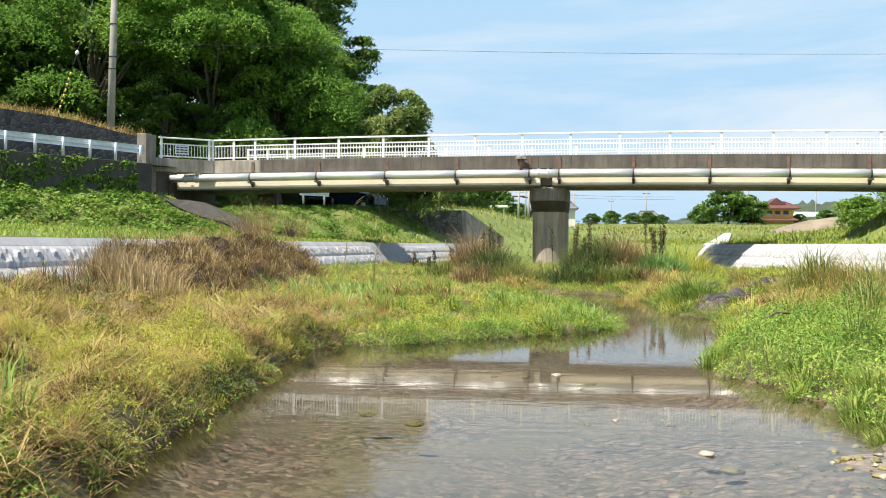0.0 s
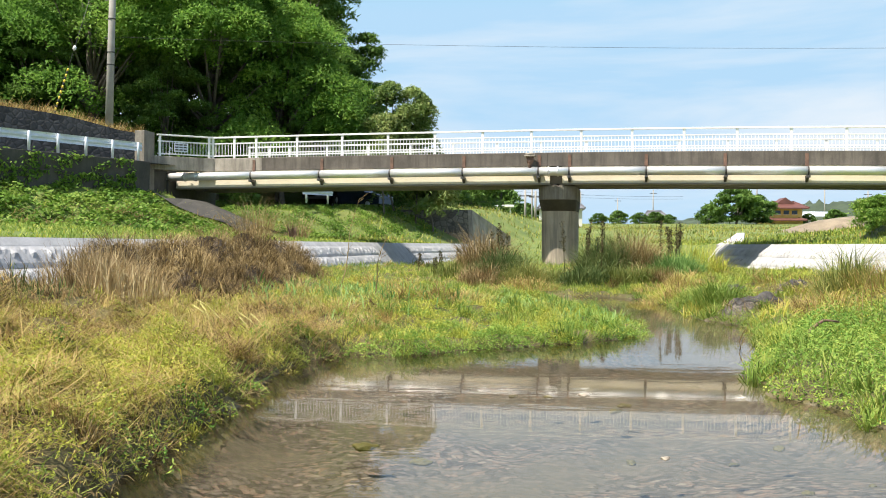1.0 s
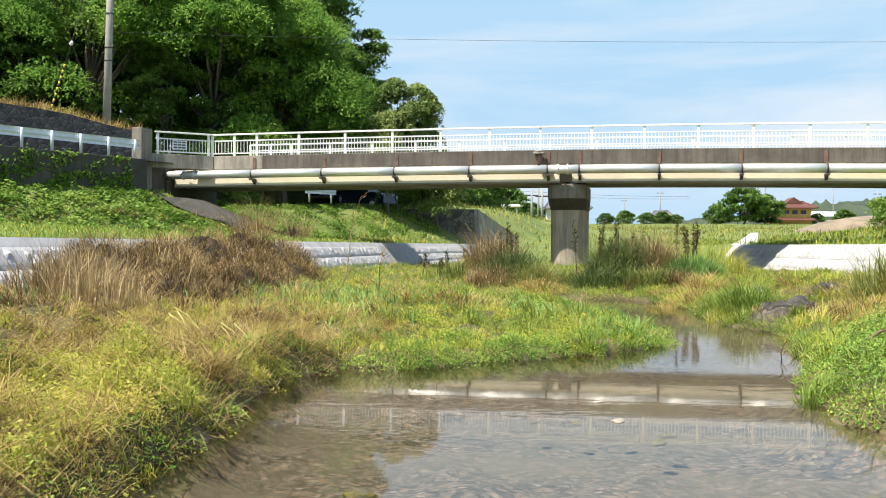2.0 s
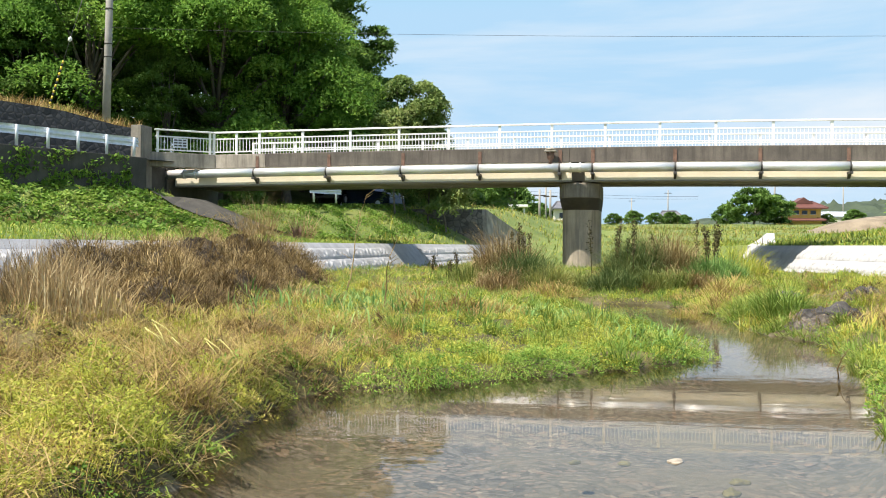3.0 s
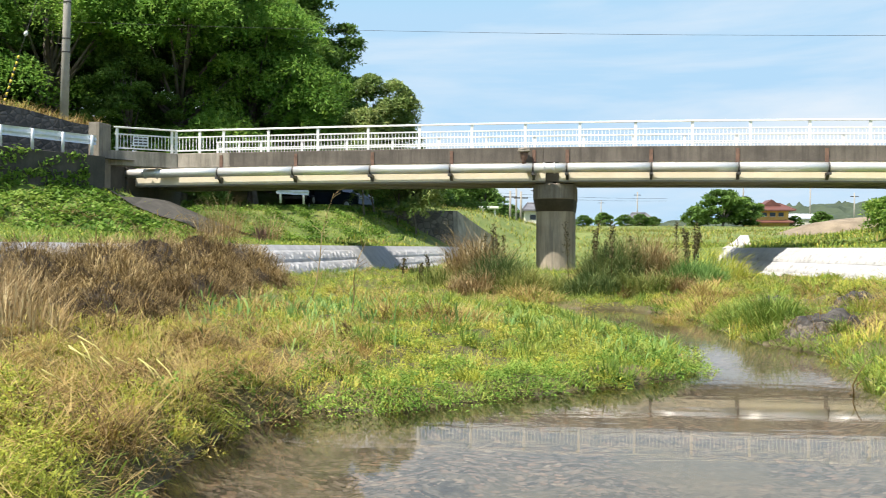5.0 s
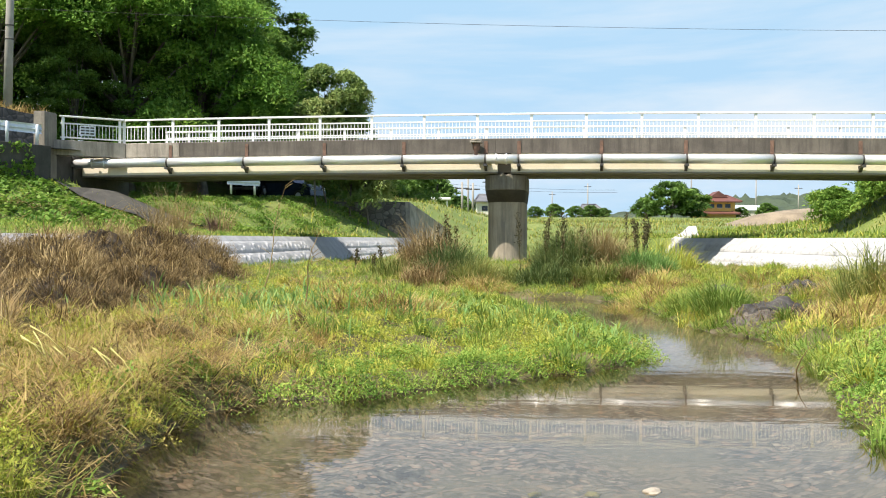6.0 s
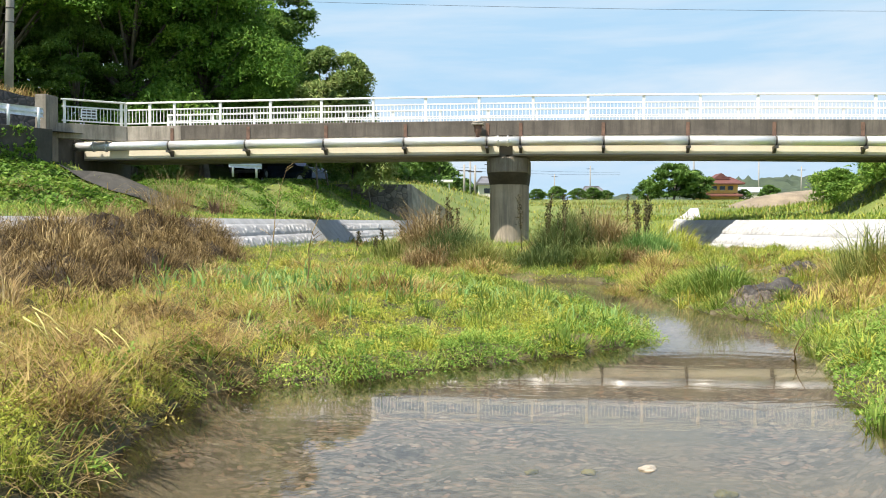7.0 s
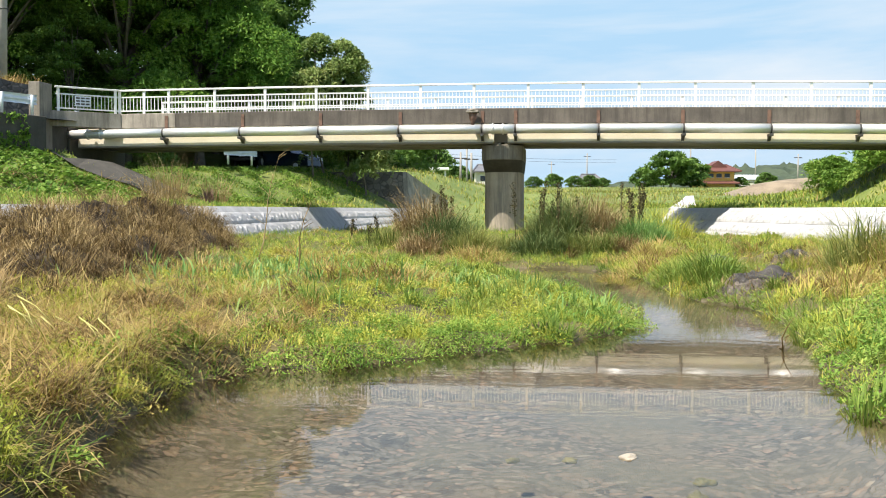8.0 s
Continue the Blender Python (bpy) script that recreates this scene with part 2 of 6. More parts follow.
def thing(name, label, category, m=None, group="", kind=""):
    ob = new(name)
    ob.empty_display_size = 0.2
    if m is not None:
        ob.matrix_basis = m
    return tagged(ob, label, category, group, kind)


def box_mesh(name, mat, x0, x1, y0, y1, z0, z1, bevel=0.0):
    bm = bmesh.new()
    bmesh.ops.create_cube(bm, size=1, matrix=Matrix.Translation(((x0 + x1) / 2, (y0 + y1) / 2, (z0 + z1) / 2)) @ Matrix.Diagonal((x1 - x0, y1 - y0, z1 - z0, 1)))
    if bevel:
        bmesh.ops.bevel(bm, geom=list(bm.edges), offset=bevel, segments=2, affect="EDGES", profile=0.5)
    me = bpy.data.meshes.new(name)
    bm.to_mesh(me)
    bm.free()
    me.materials.append(mat)
    return me


def box(name, mat, parent, x0, x1, y0, y1, z0, z1, bevel=0.0, m=None, label=""):
    return put(name, box_mesh(name, mat, x0, x1, y0, y1, z0, z1, bevel), parent, m, label)


def tube_mesh(name, mat, path, radii, sides=8, caps=True):
    """A tube along a list of points with a radius at each."""
    path = [Vector(p) for p in path]
    verts, faces = [], []
    for i, p in enumerate(path):
        d = (path[min(i + 1, len(path) - 1)] - path[max(i - 1, 0)]).normalized()
        a = d.cross(Vector((0, 0, 1)) if abs(d.z) < 0.95 else Vector((1, 0, 0))).normalized()
        b = d.cross(a)
        for k in range(sides):
            t = 2 * math.pi * k / sides
            verts.append(p + (a * math.cos(t) + b * math.sin(t)) * radii[i])
    for i in range(len(path) - 1):
        for k in range(sides):
            faces.append((i * sides + k, i * sides + (k + 1) % sides, (i + 1) * sides + (k + 1) % sides, (i + 1) * sides + k))
    if caps:
        faces.append(tuple(range(sides))[::-1])
        faces.append(tuple((len(path) - 1) * sides + k for k in range(sides)))
    return mesh_from(name, verts, faces, mat, True)


def joined(name, meshes, mat=None):
    """Several meshes as one."""
    bm = bmesh.new()
    for me in meshes:
        bm.from_mesh(me)
    out = bpy.data.meshes.new(name)
    bm.to_mesh(out)
    bm.free()
    out.materials.append(mat or meshes[0].materials[0])
    for me in meshes:
        bpy.data.meshes.remove(me)
    return out


def fast_mesh(name, verts, loops, sizes, mat):
    """A mesh from arrays; sizes: corners of each face."""
    me = bpy.data.meshes.new(name)
    me.vertices.add(len(verts))
    me.vertices.foreach_set("co", np.ascontiguousarray(verts, dtype=np.float32).ravel())
    me.loops.add(len(loops))
    me.loops.foreach_set("vertex_index", np.ascontiguousarray(loops, dtype=np.int32))
    me.polygons.add(len(sizes))
    me.polygons.foreach_set("loop_start", np.concatenate(([0], np.cumsum(sizes)[:-1])).astype(np.int32))
    me.materials.append(mat)
    me.update(calc_edges=True)
    me.validate()
    return me


# ---- the lie of the land ----
WATER_EDGE = np.array([(-1.6, -60), (-1.72, 5.9), (-1.93, 8), (-2.0, 9.5), (-2.1, 11.2), (-2.2, 12.6), (-1.8, 13.5), (-0.9, 13.6), (-0.1, 14.4),
                       (1.0, 15.2), (1.75, 15.9), (2.2, 17.3), (1.85, 19), (1.5, 21.5), (1.25, 24), (0.9, 26.2), (-0.3, 27.0), (-1.6, 27.8), (-1.6, 28.4),
                       (0.3, 28.3), (2.6, 27.8), (3.4, 26.6), (3.7, 24), (3.6, 22.5), (3.55, 19.8), (3.95, 18.4), (3.75, 16.8), (3.4, 14.7), (2.65, 12.9), (2.42, 11.8),
                       (2.4, 10.8), (2.7, 9.9), (2.9, 8.5), (2.75, 7.4), (3.0, 6.0), (3.2, -60)], dtype=float)
NRNG = np.random.default_rng(7)


def shore(x, y):
    """Metres to the water's edge: below nought in the water."""
    a, b = WATER_EDGE, np.roll(WATER_EDGE, -1, axis=0)
    best = np.full(x.shape, 1e9)
    inside = np.zeros(x.shape, bool)
    for (ax, ay), (bx, by) in zip(a, b):
        dx, dy = bx - ax, by - ay
        t = np.clip(((x - ax) * dx + (y - ay) * dy) / (dx * dx + dy * dy), 0, 1)
        best = np.minimum(best, np.hypot(x - ax - t * dx, y - ay - t * dy))
        if dy:
            cross = ((ay > y) != (by > y)) & (x < ax + (y - ay) / dy * dx)
            inside ^= cross
    ragged = 0.07 * wave(x, y, 0.9, 21) + 0.045 * wave(x, y, 0.35, 22)
    return np.where(inside, -best, best) + np.where((y > 3) & (y < 30), ragged, 0)


def wave(x, y, s, seed):
    """Cheap smooth noise, about -1 to 1."""
    r = np.random.default_rng(seed)
    out = np.zeros(np.shape(x))
    for k in range(6):
        a, f, p = r.uniform(0, 2 * math.pi), r.uniform(0.6, 1.9) / s, r.uniform(0, 6.28)
        out = out + np.sin((x * math.cos(a) + y * math.sin(a)) * f * 2 * math.pi + p)
    return out / 3.2


def ease(v, a, b):
    t = np.clip((v - a) / (b - a), 0, 1)
    return t * t * (3 - 2 * t)


def left_wall_x(y):
    """Top edge of the revetment on the left bank."""
    return -9.35 + 0.092 * y + 0.0075 * np.clip(y - 48, 0, 27) ** 2


def right_wall_x(y):
    """Top edge of the revetment on the right bank."""
    return 14.2 - 0.098 * y


def crest(y):
    return 1.36 + 0.004 * (y - 16)


ROAD_A, ROAD_B = Vector((-15.0, 40.7)), Vector((-24.4, 28.7))   # the guardrail's line
ROAD_DIR = (ROAD_B - ROAD_A).normalized()
ROAD_IN = Vector((-ROAD_DIR.y, ROAD_DIR.x))
if ROAD_IN.x > 0:
    ROAD_IN = -ROAD_IN


def land(x, y):
    d = shore(x, y)
    z = np.where(d < 0, -0.10 + 0.30 * np.maximum(d, -0.5), 0.015 + 0.09 * ease(d, 0, 0.3) + 0.20 * ease(d, 0.7, 3.2))
    z = z + np.where(d > 0, (0.05 * wave(x, y, 2.2, 3) + 0.055 * wave(x, y, 0.9, 5)) * ease(d, 0.05, 0.7), 0.03 * wave(x, y, 1.3, 4))
    # the near left bank stands on a low eroded step and is lumpy with old tussocks
    bank = (x < -0.9) * (1 - ease(y, 13.0, 14.5))
    z = z + np.where(d > 0, bank * 0.15 * ease(d, 0.0, 0.22), 0)
    lumps = (0.07 + 0.035 * bank) * wave(x, y, 1.0, 23) + 0.05 * wave(x, y, 0.55, 24)
    z = z + np.where(d > 0, lumps * ease(d, 0.15, 0.6) * (x > left_wall_x(y) + 0.5) * (x < right_wall_x(y) - 0.5), 0)
    z = np.where(d > 0.15, np.maximum(z, 0.06), z)
    # gravel bar
    z = np.maximum(z, np.where(d < 0.3, 0.045 - 0.12 * np.hypot((x - 2.55) / 0.75, (y - 7.0) / 0.9), -9))
    # left flood plain rises to the revetment's foot
    lw, rw, top = left_wall_x(y), right_wall_x(y), crest(y)
    z = z + np.where(d > 0, 0.25 * ease(-x, 2.5, 6.0) * (x < 0), 0)
    z = z + np.where((d > 0) & (x > 0), 0.15 * ease(x, 3.5, 8), 0)
    # pier mound
    z = z + np.where(d > 0, 0.25 * np.exp(-((x - 1.8) / 3.5) ** 2 - ((y - 37) / 5.0) ** 2), 0)
    far = ease(y, 46, 75)
    # left terrace, slope and road
    lt = top + 0.02 + 0.055 * np.clip(lw - x - 0.4, 0, 8) + 0.03 * wave(x, y, 3.0, 8)
    on_left = x < lw - 0.12
    # distance behind the guardrail's line
    q = (x - ROAD_A.x) * ROAD_IN.x + (y - ROAD_A.y) * ROAD_IN.y
    road_z = 4.72
    left_slope = road_z - 1.1 - 0.47 * np.clip(-q - 0.1, 0, 50) + 0.10 * wave(x, y, 2.5, 9) - 0.25 * ease(y, 39.0, 41) * ease(x, -15.0, -13.8)
    front = np.maximum(lt, np.where(q < 0.15, left_slope, road_z - 0.02))
    hill = road_z + 2.15 + 0.14 * np.clip(q - 5.0, 0, 60) - 0.45 * np.clip(x + 19, 0, 6)
    front = np.where(q > 5.05, np.maximum(road_z, np.minimum(hill, 16)), front)
    # beyond the bridge the left bank: embankment up to a lane
    p = (x + 12.5) * 0.81 - (y - 52.5) * 0.587
    beyond = np.minimum(lt + 0.42 * np.clip(lw - 0.4 - x, 0, 40), 3.75 - 0.05 * np.clip(63 - y, 0, 14) - 0.48 * np.clip(p, 0, 40))
    beyond = np.maximum(lt, beyond) + 0.05 * wave(x, y, 2.5, 12) + 0.25 * np.clip(-p - 5, 0, 30)
    mixb = ease(y, 43.0, 47.0)
    under = np.maximum(lt, 3.2 - 0.42 * np.clip(x + 13.2, 0, 30))
    front = np.where((x > -15.3) & (q > -0.3), np.minimum(front, 3.5), front)
    front = np.where((y > 41.6) & (x > -15.6), np.minimum(under, 3.3), front)
    zl = front * (1 - mixb) + beyond * mixb
    z = np.where(on_left, zl, z)
    # right terrace and bank
    rt = top + 0.02 + 0.03 * np.clip(x - rw - 0.4, 0, 10) + 0.03 * wave(x, y, 3.0, 15)
    rb = rt + 0.2 * np.clip(x - rw - 5.5, 0, 6)
    rb = np.maximum(rb, 4.6 - 0.5 * np.clip(abs(y - 39.5) - 3, 0, 60) - 0.6 * np.clip(19 - x, 0, 60))
    z = np.where(x > rw + 0.12, rb, z)
    # fields upstream
    field = 1.2 + 1.9 * ease(y, 48, 100) + 2.6 * ease(y, 95, 180) + 0.10 * wave(x, y, 9.0, 18)
    mid = (x > lw - 0.12) & (x < rw + 0.12)
    z = np.where(mid, z * (1 - far) + np.maximum(z, field) * far, z)
    z = np.where(x >= rw + 0.12, z * (1 - far) + (field + 0.2) * far, z)
    lf = ease(y, 66, 110)
    z = np.where(x <= lw - 0.12, z * (1 - lf) + np.maximum(field, 3.9) * lf, z)
    # the bank above the dark wall
    up = ease(y, 62.7, 66.0) * (x < lw - 0.12)
    z = z + up * np.maximum(0, np.maximum(lt, 3.68 - 0.42 * np.clip(x - lw + 4.9, 0, 20)) - z)
    return z


def axis(a, b, step, reach, grow=1.22):
    v = list(np.arange(a, b + 1e-6, step))
    s = step
    while v[-1] < reach:
        s *= grow
        v.append(v[-1] + s)
    s = step
    while v[0] > -reach:
        s *= grow
        v.insert(0, v[0] - s)
    return np.array(v)


GX, GY = axis(-24, 20, 0.2, 2600), axis(0, 66, 0.2, 2600)
XX, YY = np.meshgrid(GX, GY)
ZZ = land(XX, YY)
nx, ny = len(GX), len(GY)
idx = np.arange(nx * ny).reshape(ny, nx)
quads = np.stack([idx[:-1, :-1], idx[:-1, 1:], idx[1:, 1:], idx[1:, :-1]], -1).reshape(-1, 4)


def ground_material():
    m, nt, p, out = mat_base("river_ground")
    pos = position(nt)
    at = nt.nodes.new("ShaderNodeAttribute")
    at.attribute_name = "shore"
    at2 = nt.nodes.new("ShaderNodeAttribute")
    at2.attribute_name = "zone"
    # pebble bed
    vor = nt.nodes.new("ShaderNodeTexVoronoi")
    vor.inputs["Scale"].default_value = 19.0
    warp = noise_node(nt, pos, 5.0, 3.0)
    bent = nt.nodes.new("ShaderNodeMixRGB")
    bent.blend_type = "ADD"
    bent.inputs["Fac"].default_value = 0.22
    nt.links.new(pos, bent.inputs["Color1"])
    nt.links.new(warp.outputs["Color"], bent.inputs["Color2"])
    nt.links.new(bent.outputs["Color"], vor.inputs["Vector"])
    hue = nt.nodes.new("ShaderNodeSeparateColor")
    nt.links.new(vor.outputs["Color"], hue.inputs["Color"])
    peb = ramp_node(nt, [(0.0, (0.10, 0.085, 0.07)), (0.4, (0.20, 0.175, 0.15)), (0.75, (0.28, 0.245, 0.21)), (0.93, (0.36, 0.26, 0.2)), (1.0, (0.42, 0.37, 0.31))])
    nt.links.new(hue.outputs[0], peb.inputs["Fac"])
    gap = ramp_node(nt, [(0.25, (1, 1, 1)), (0.8, (0.62, 0.58, 0.54))])
    nt.links.new(vor.outputs["Distance"], gap.inputs["Fac"])
    bed = mix_col(nt, 1.0, peb.outputs["Color"], gap.outputs["Color"], "MULTIPLY")
    silt = noise_node(nt, pos, 0.9, 5.0)
    siltr = ramp_node(nt, [(0.42, (0, 0, 0)), (0.62, (1, 1, 1))])
    nt.links.new(silt.outputs["Fac"], siltr.inputs["Fac"])
    bed = mix_col(nt, math_node(nt, "MULTIPLY", siltr.outputs["Color"], 0.75), bed, (0.20, 0.175, 0.125))
    # soil under the plants, darkened in colour for the shade in their gaps
    n1, n2 = noise_node(nt, pos, 0.5, 6.0), noise_node(nt, pos, 14.0, 6.0, 0.75)
    f = math_node(nt, "ADD", math_node(nt, "MULTIPLY", n1.outputs["Fac"], 0.6), math_node(nt, "MULTIPLY", n2.outputs["Fac"], 0.4))
    soil = ramp_node(nt, [(0.3, (0.045, 0.040, 0.016)), (0.5, (0.10, 0.085, 0.03)), (0.7, (0.17, 0.135, 0.055))])
    nt.links.new(f, soil.inputs["Fac"])
    meadow = ramp_node(nt, [(0.3, (0.06, 0.095, 0.018)), (0.5, (0.125, 0.17, 0.03)), (0.68, (0.24, 0.23, 0.07))])
    nt.links.new(f, meadow.inputs["Fac"])
    dry = mix_col(nt, at2.outputs["Fac"], soil.outputs["Color"], meadow.outputs["Color"])
    edge = nt.nodes.new("ShaderNodeMapRange")
    edge.inputs["From Min"].default_value, edge.inputs["From Max"].default_value = -0.08, 0.05
    nt.links.new(at.outputs["Fac"], edge.inputs["Value"])
    nt.links.new(mix_col(nt, edge.outputs["Result"], bed, dry), p.inputs["Base Color"])
    p.inputs["Roughness"].default_value = 0.9
    b = nt.nodes.new("ShaderNodeBump")
    b.inputs["Strength"].default_value, b.inputs["Distance"].default_value = 0.6, 0.04
    nt.links.new(n2.outputs["Fac"], b.inputs["Height"])
    nt.links.new(b.outputs["Normal"], p.inputs["Normal"])
    return m


ground_me = fast_mesh("ground", np.stack([XX.ravel(), YY.ravel(), ZZ.ravel()], -1), quads.ravel(), np.full(len(quads), 4), ground_material())
for attr, values in (("shore", np.clip(shore(XX, YY), -2, 2)), ("zone", np.where((XX < left_wall_x(YY)) | (XX > right_wall_x(YY)) | (YY > 50), 1.0, 0.0))):
    ground_me.attributes.new(attr, "FLOAT", "POINT").data.foreach_set("value", values.ravel().astype(np.float32))
ground_me.polygons.foreach_set("use_smooth", [True] * len(ground_me.polygons))
tagged(new("ground", ground_me), "grassy river banks, gravel river bed and fields", "ground", kind="structure")


def water_material():
    m, nt, p, out = mat_base("river_water")
    pos = position(nt)
    mp = nt.nodes.new("ShaderNodeMapping")
    mp.inputs["Scale"].default_value = (1.0, 2.6, 1.0)
    nt.links.new(pos, mp.inputs["Vector"])
    n1, n2 = noise_node(nt, mp.outputs["Vector"], 2.2, 3.0, 0.5), noise_node(nt, pos, 0.35, 2.0)
    patch = ramp_node(nt, [(0.42, (0.10, 0.10, 0.10)), (0.66, (0.75, 0.75, 0.75))])
    nt.links.new(n2.outputs["Fac"], patch.inputs["Fac"])
    b = nt.nodes.new("ShaderNodeBump")
    b.inputs["Distance"].default_value = 0.008
    # shallow riffle over the near gravel, smooth pool beyond it
    axes = nt.nodes.new("ShaderNodeSeparateXYZ")
    nt.links.new(pos, axes.inputs["Vector"])
    riffle = nt.nodes.new("ShaderNodeMapRange")
    riffle.interpolation_type = "SMOOTHSTEP"
    riffle.inputs["From Min"].default_value, riffle.inputs["From Max"].default_value = 9.2, 6.4
    nt.links.new(axes.outputs["Y"], riffle.inputs["Value"])
    n3 = noise_node(nt, mp.outputs["Vector"], 6.0, 3.0, 0.55)
    fine = math_node(nt, "MULTIPLY", math_node(nt, "MULTIPLY", riffle.outputs["Result"], n3.outputs["Fac"]), 0.45)
    nt.links.new(math_node(nt, "ADD", math_node(nt, "MULTIPLY", patch.outputs["Color"], 0.28), math_node(nt, "MULTIPLY", riffle.outputs["Result"], 0.30)), b.inputs["Strength"])
    nt.links.new(math_node(nt, "ADD", n1.outputs["Fac"], fine), b.inputs["Height"])
    gl = nt.nodes.new("ShaderNodeBsdfGlossy")
    gl.inputs["Roughness"].default_value = 0.03
    nt.links.new(b.outputs["Normal"], gl.inputs["Normal"])
    tr = nt.nodes.new("ShaderNodeBsdfTransparent")
    tr.inputs["Color"].default_value = (0.80, 0.79, 0.72, 1)
    fr = nt.nodes.new("ShaderNodeFresnel")
    fr.inputs["IOR"].default_value = 1.33
    nt.links.new(b.outputs["Normal"], fr.inputs["Normal"])
    mx = nt.nodes.new("ShaderNodeMixShader")
    nt.links.new(fr.outputs[0], mx.inputs[0])
    nt.links.new(tr.outputs[0], mx.inputs[1])
    nt.links.new(gl.outputs[0], mx.inputs[2])
    nt.links.new(mx.outputs[0], out.inputs["Surface"])
    return m


water_me = mesh_from("water", [(-9, -60, 0), (9, -60, 0), (9, 31, 0), (-9, 31, 0)], [(0, 1, 2, 3)], water_material())
tagged(new("water", water_me), "shallow clear river water with light ripples", "water", kind="structure")


# ---- revetments ----
def revetment(name, wall_x, side, y0, y1, label):
    """Sloping face of cast blocks under a smooth capping; side: 1 faces right, -1 faces left."""
    root = thing(name, label, "revetment", kind="structure")
    ys = np.arange(y0, y1 + 0.01, 1.0)
    verts, faces = [], []
    for y in ys:
        x, t = wall_x(y), crest(y)
        for dx, dz in ((-0.35, -0.9), (-0.35, 0.03), (-0.10, 0.03), (0.02, -0.10), (1.25, -1.75)):
            verts.append((x + side * dx, y, t + dz))
    for i in range(len(ys) - 1):
        for k in range(4):
            q4 = (i * 5 + k, i * 5 + k + 1, (i + 1) * 5 + k + 1, (i + 1) * 5 + k)
            faces.append(q4 if side < 0 else q4[::-1])
    put("backing", mesh_from(name + "_backing", verts, faces, M_BLOCK), root)
    return root


def block_meshes(side, count=8):
    """Rough-faced blocks, 0.5 m by 0.42 m, with broken lumps on the face."""
    out = []
    for k in range(count):
        r = np.random.default_rng(50 + k)
        n, mrow = 8, 6
        verts, faces = [], []
        lump = r.uniform(0, 1, (mrow, n))
        for j in range(mrow):
            for i in range(n):
                u, v = i / (n - 1), j / (mrow - 1)
                edge = min(v, 1 - v) * 4
                knob = 0.045 if lump[j, i] > 0.86 else 0.012 * lump[j, i]
                h = 0.010 + min(1, edge) * (0.024 + knob * min(1, 4 * min(u, 1 - u)))
                verts.append((h, (u - 0.5) * 0.499, (v - 0.5) * (0.434 if k % 2 else 0.425)))
        for j in range(mrow - 1):
            for i in range(n - 1):
                a = j * n + i
                faces.append((a, a + 1, a + n + 1, a + n))
        out.append(mesh_from("block", verts, faces, M_BLOCK))
    return out


BLOCKS = block_meshes(1)
SLOPE = math.degrees(math.atan2(1.23, 1.59))


def lay_blocks(root, wall_x, side, y0, y1, rows):
    r = random.Random(3)
    lean = (1.23 * side, 1.59)
    n = math.hypot(*lean)
    for row in range(rows):
        along = 0.25 + row * 0.44
        y = y0 + (row % 2) * 0.25
        while y < y1:
            x, t = wall_x(y), crest(y)
            px, pz = x + side * 0.02 + lean[0] / n * along, t - 0.10 - lean[1] / n * along
            turn = -math.atan(float(wall_x(y + 0.25) - wall_x(y - 0.25)) / 0.5)
            m = Matrix.Translation((px, y, pz)) @ Matrix.Rotation(turn + radians(0 if side > 0 else 180), 4, "Z") @ Matrix.Rotation(radians(-SLOPE), 4, "Y")
            if pz > land(np.array([px + side * 0.1]), np.array([y]))[0] - 0.35:
                put("block", BLOCKS[r.randrange(len(BLOCKS))], root, m)
            y += 0.5


left_revetment = revetment("revetment_left", left_wall_x, 1, 8, 74, "white cast-concrete block revetment along the grassy bank")
right_revetment = revetment("revetment_right", right_wall_x, -1, 14, 47, "white cast-concrete block revetment below the terrace")


# ---- bridge ----
BRIDGE = pose(0, 41.3, 0, 0, 0, -7.4)


def camber(s):
    return -(0.0006 if s > 0 else 0.0003) * s * s


def sweep(name, mat, profile, s0, s1, closed=True, step=1.0):
    """A bar with the given cross-section (y, z) that follows the bridge's camber."""
    n = max(1, round((s1 - s0) / step))
    verts, faces, k = [], [], len(profile)
    for i in range(n + 1):
        s = s0 + (s1 - s0) * i / n
        verts += [(s, y, z + camber(s)) for y, z in profile]
    for i in range(n):
        for j in range(k):
            faces.append((i * k + j, i * k + (j + 1) % k, (i + 1) * k + (j + 1) % k, (i + 1) * k + j))
    faces += [tuple(range(k))[::-1], tuple(n * k + j for j in range(k))]
    me = mesh_from(name, verts, faces, mat)
    bm = bmesh.new()
    bm.from_mesh(me)
    bmesh.ops.recalc_face_normals(bm, faces=bm.faces)
    bm.to_mesh(me)
    bm.free()
    return me


def rect(y0, y1, z0, z1):
    return [(y0, z0), (y1, z0), (y1, z1), (y0, z1)]


def ring(cy, cz, r, n=16):
    return [(cy + r * math.cos(2 * math.pi * k / n), cz + r * math.sin(2 * math.pi * k / n)) for k in range(n)]


S0, S1 = -14.6, 17.0
bridge = thing("bridge", "weathered concrete road bridge on steel girders over the river", "bridge", BRIDGE)
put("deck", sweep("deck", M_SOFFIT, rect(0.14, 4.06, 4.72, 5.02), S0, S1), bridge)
for y0, y1 in ((0.0, 0.14), (4.06, 4.2)):
    edges = [-13.1, -10.6, 1.62, 17.0] if y0 == 0 else [S0, 1.62, 17.0]
    for a, b in zip(edges[:-1], edges[1:]):
        put("fascia", sweep("fascia", M_CONC if b < -10 else M_FASCIA, [(y0, 4.6), (y1, 4.6), (y1, 5.15), (y0 + 0.02, 5.15), (y0, 5.13)], a + 0.006, b - 0.006), bridge)
put("kerb", sweep("kerb", M_CONC, rect(0.145, 0.42, 5.022, 5.15), -13.0, S1), bridge)
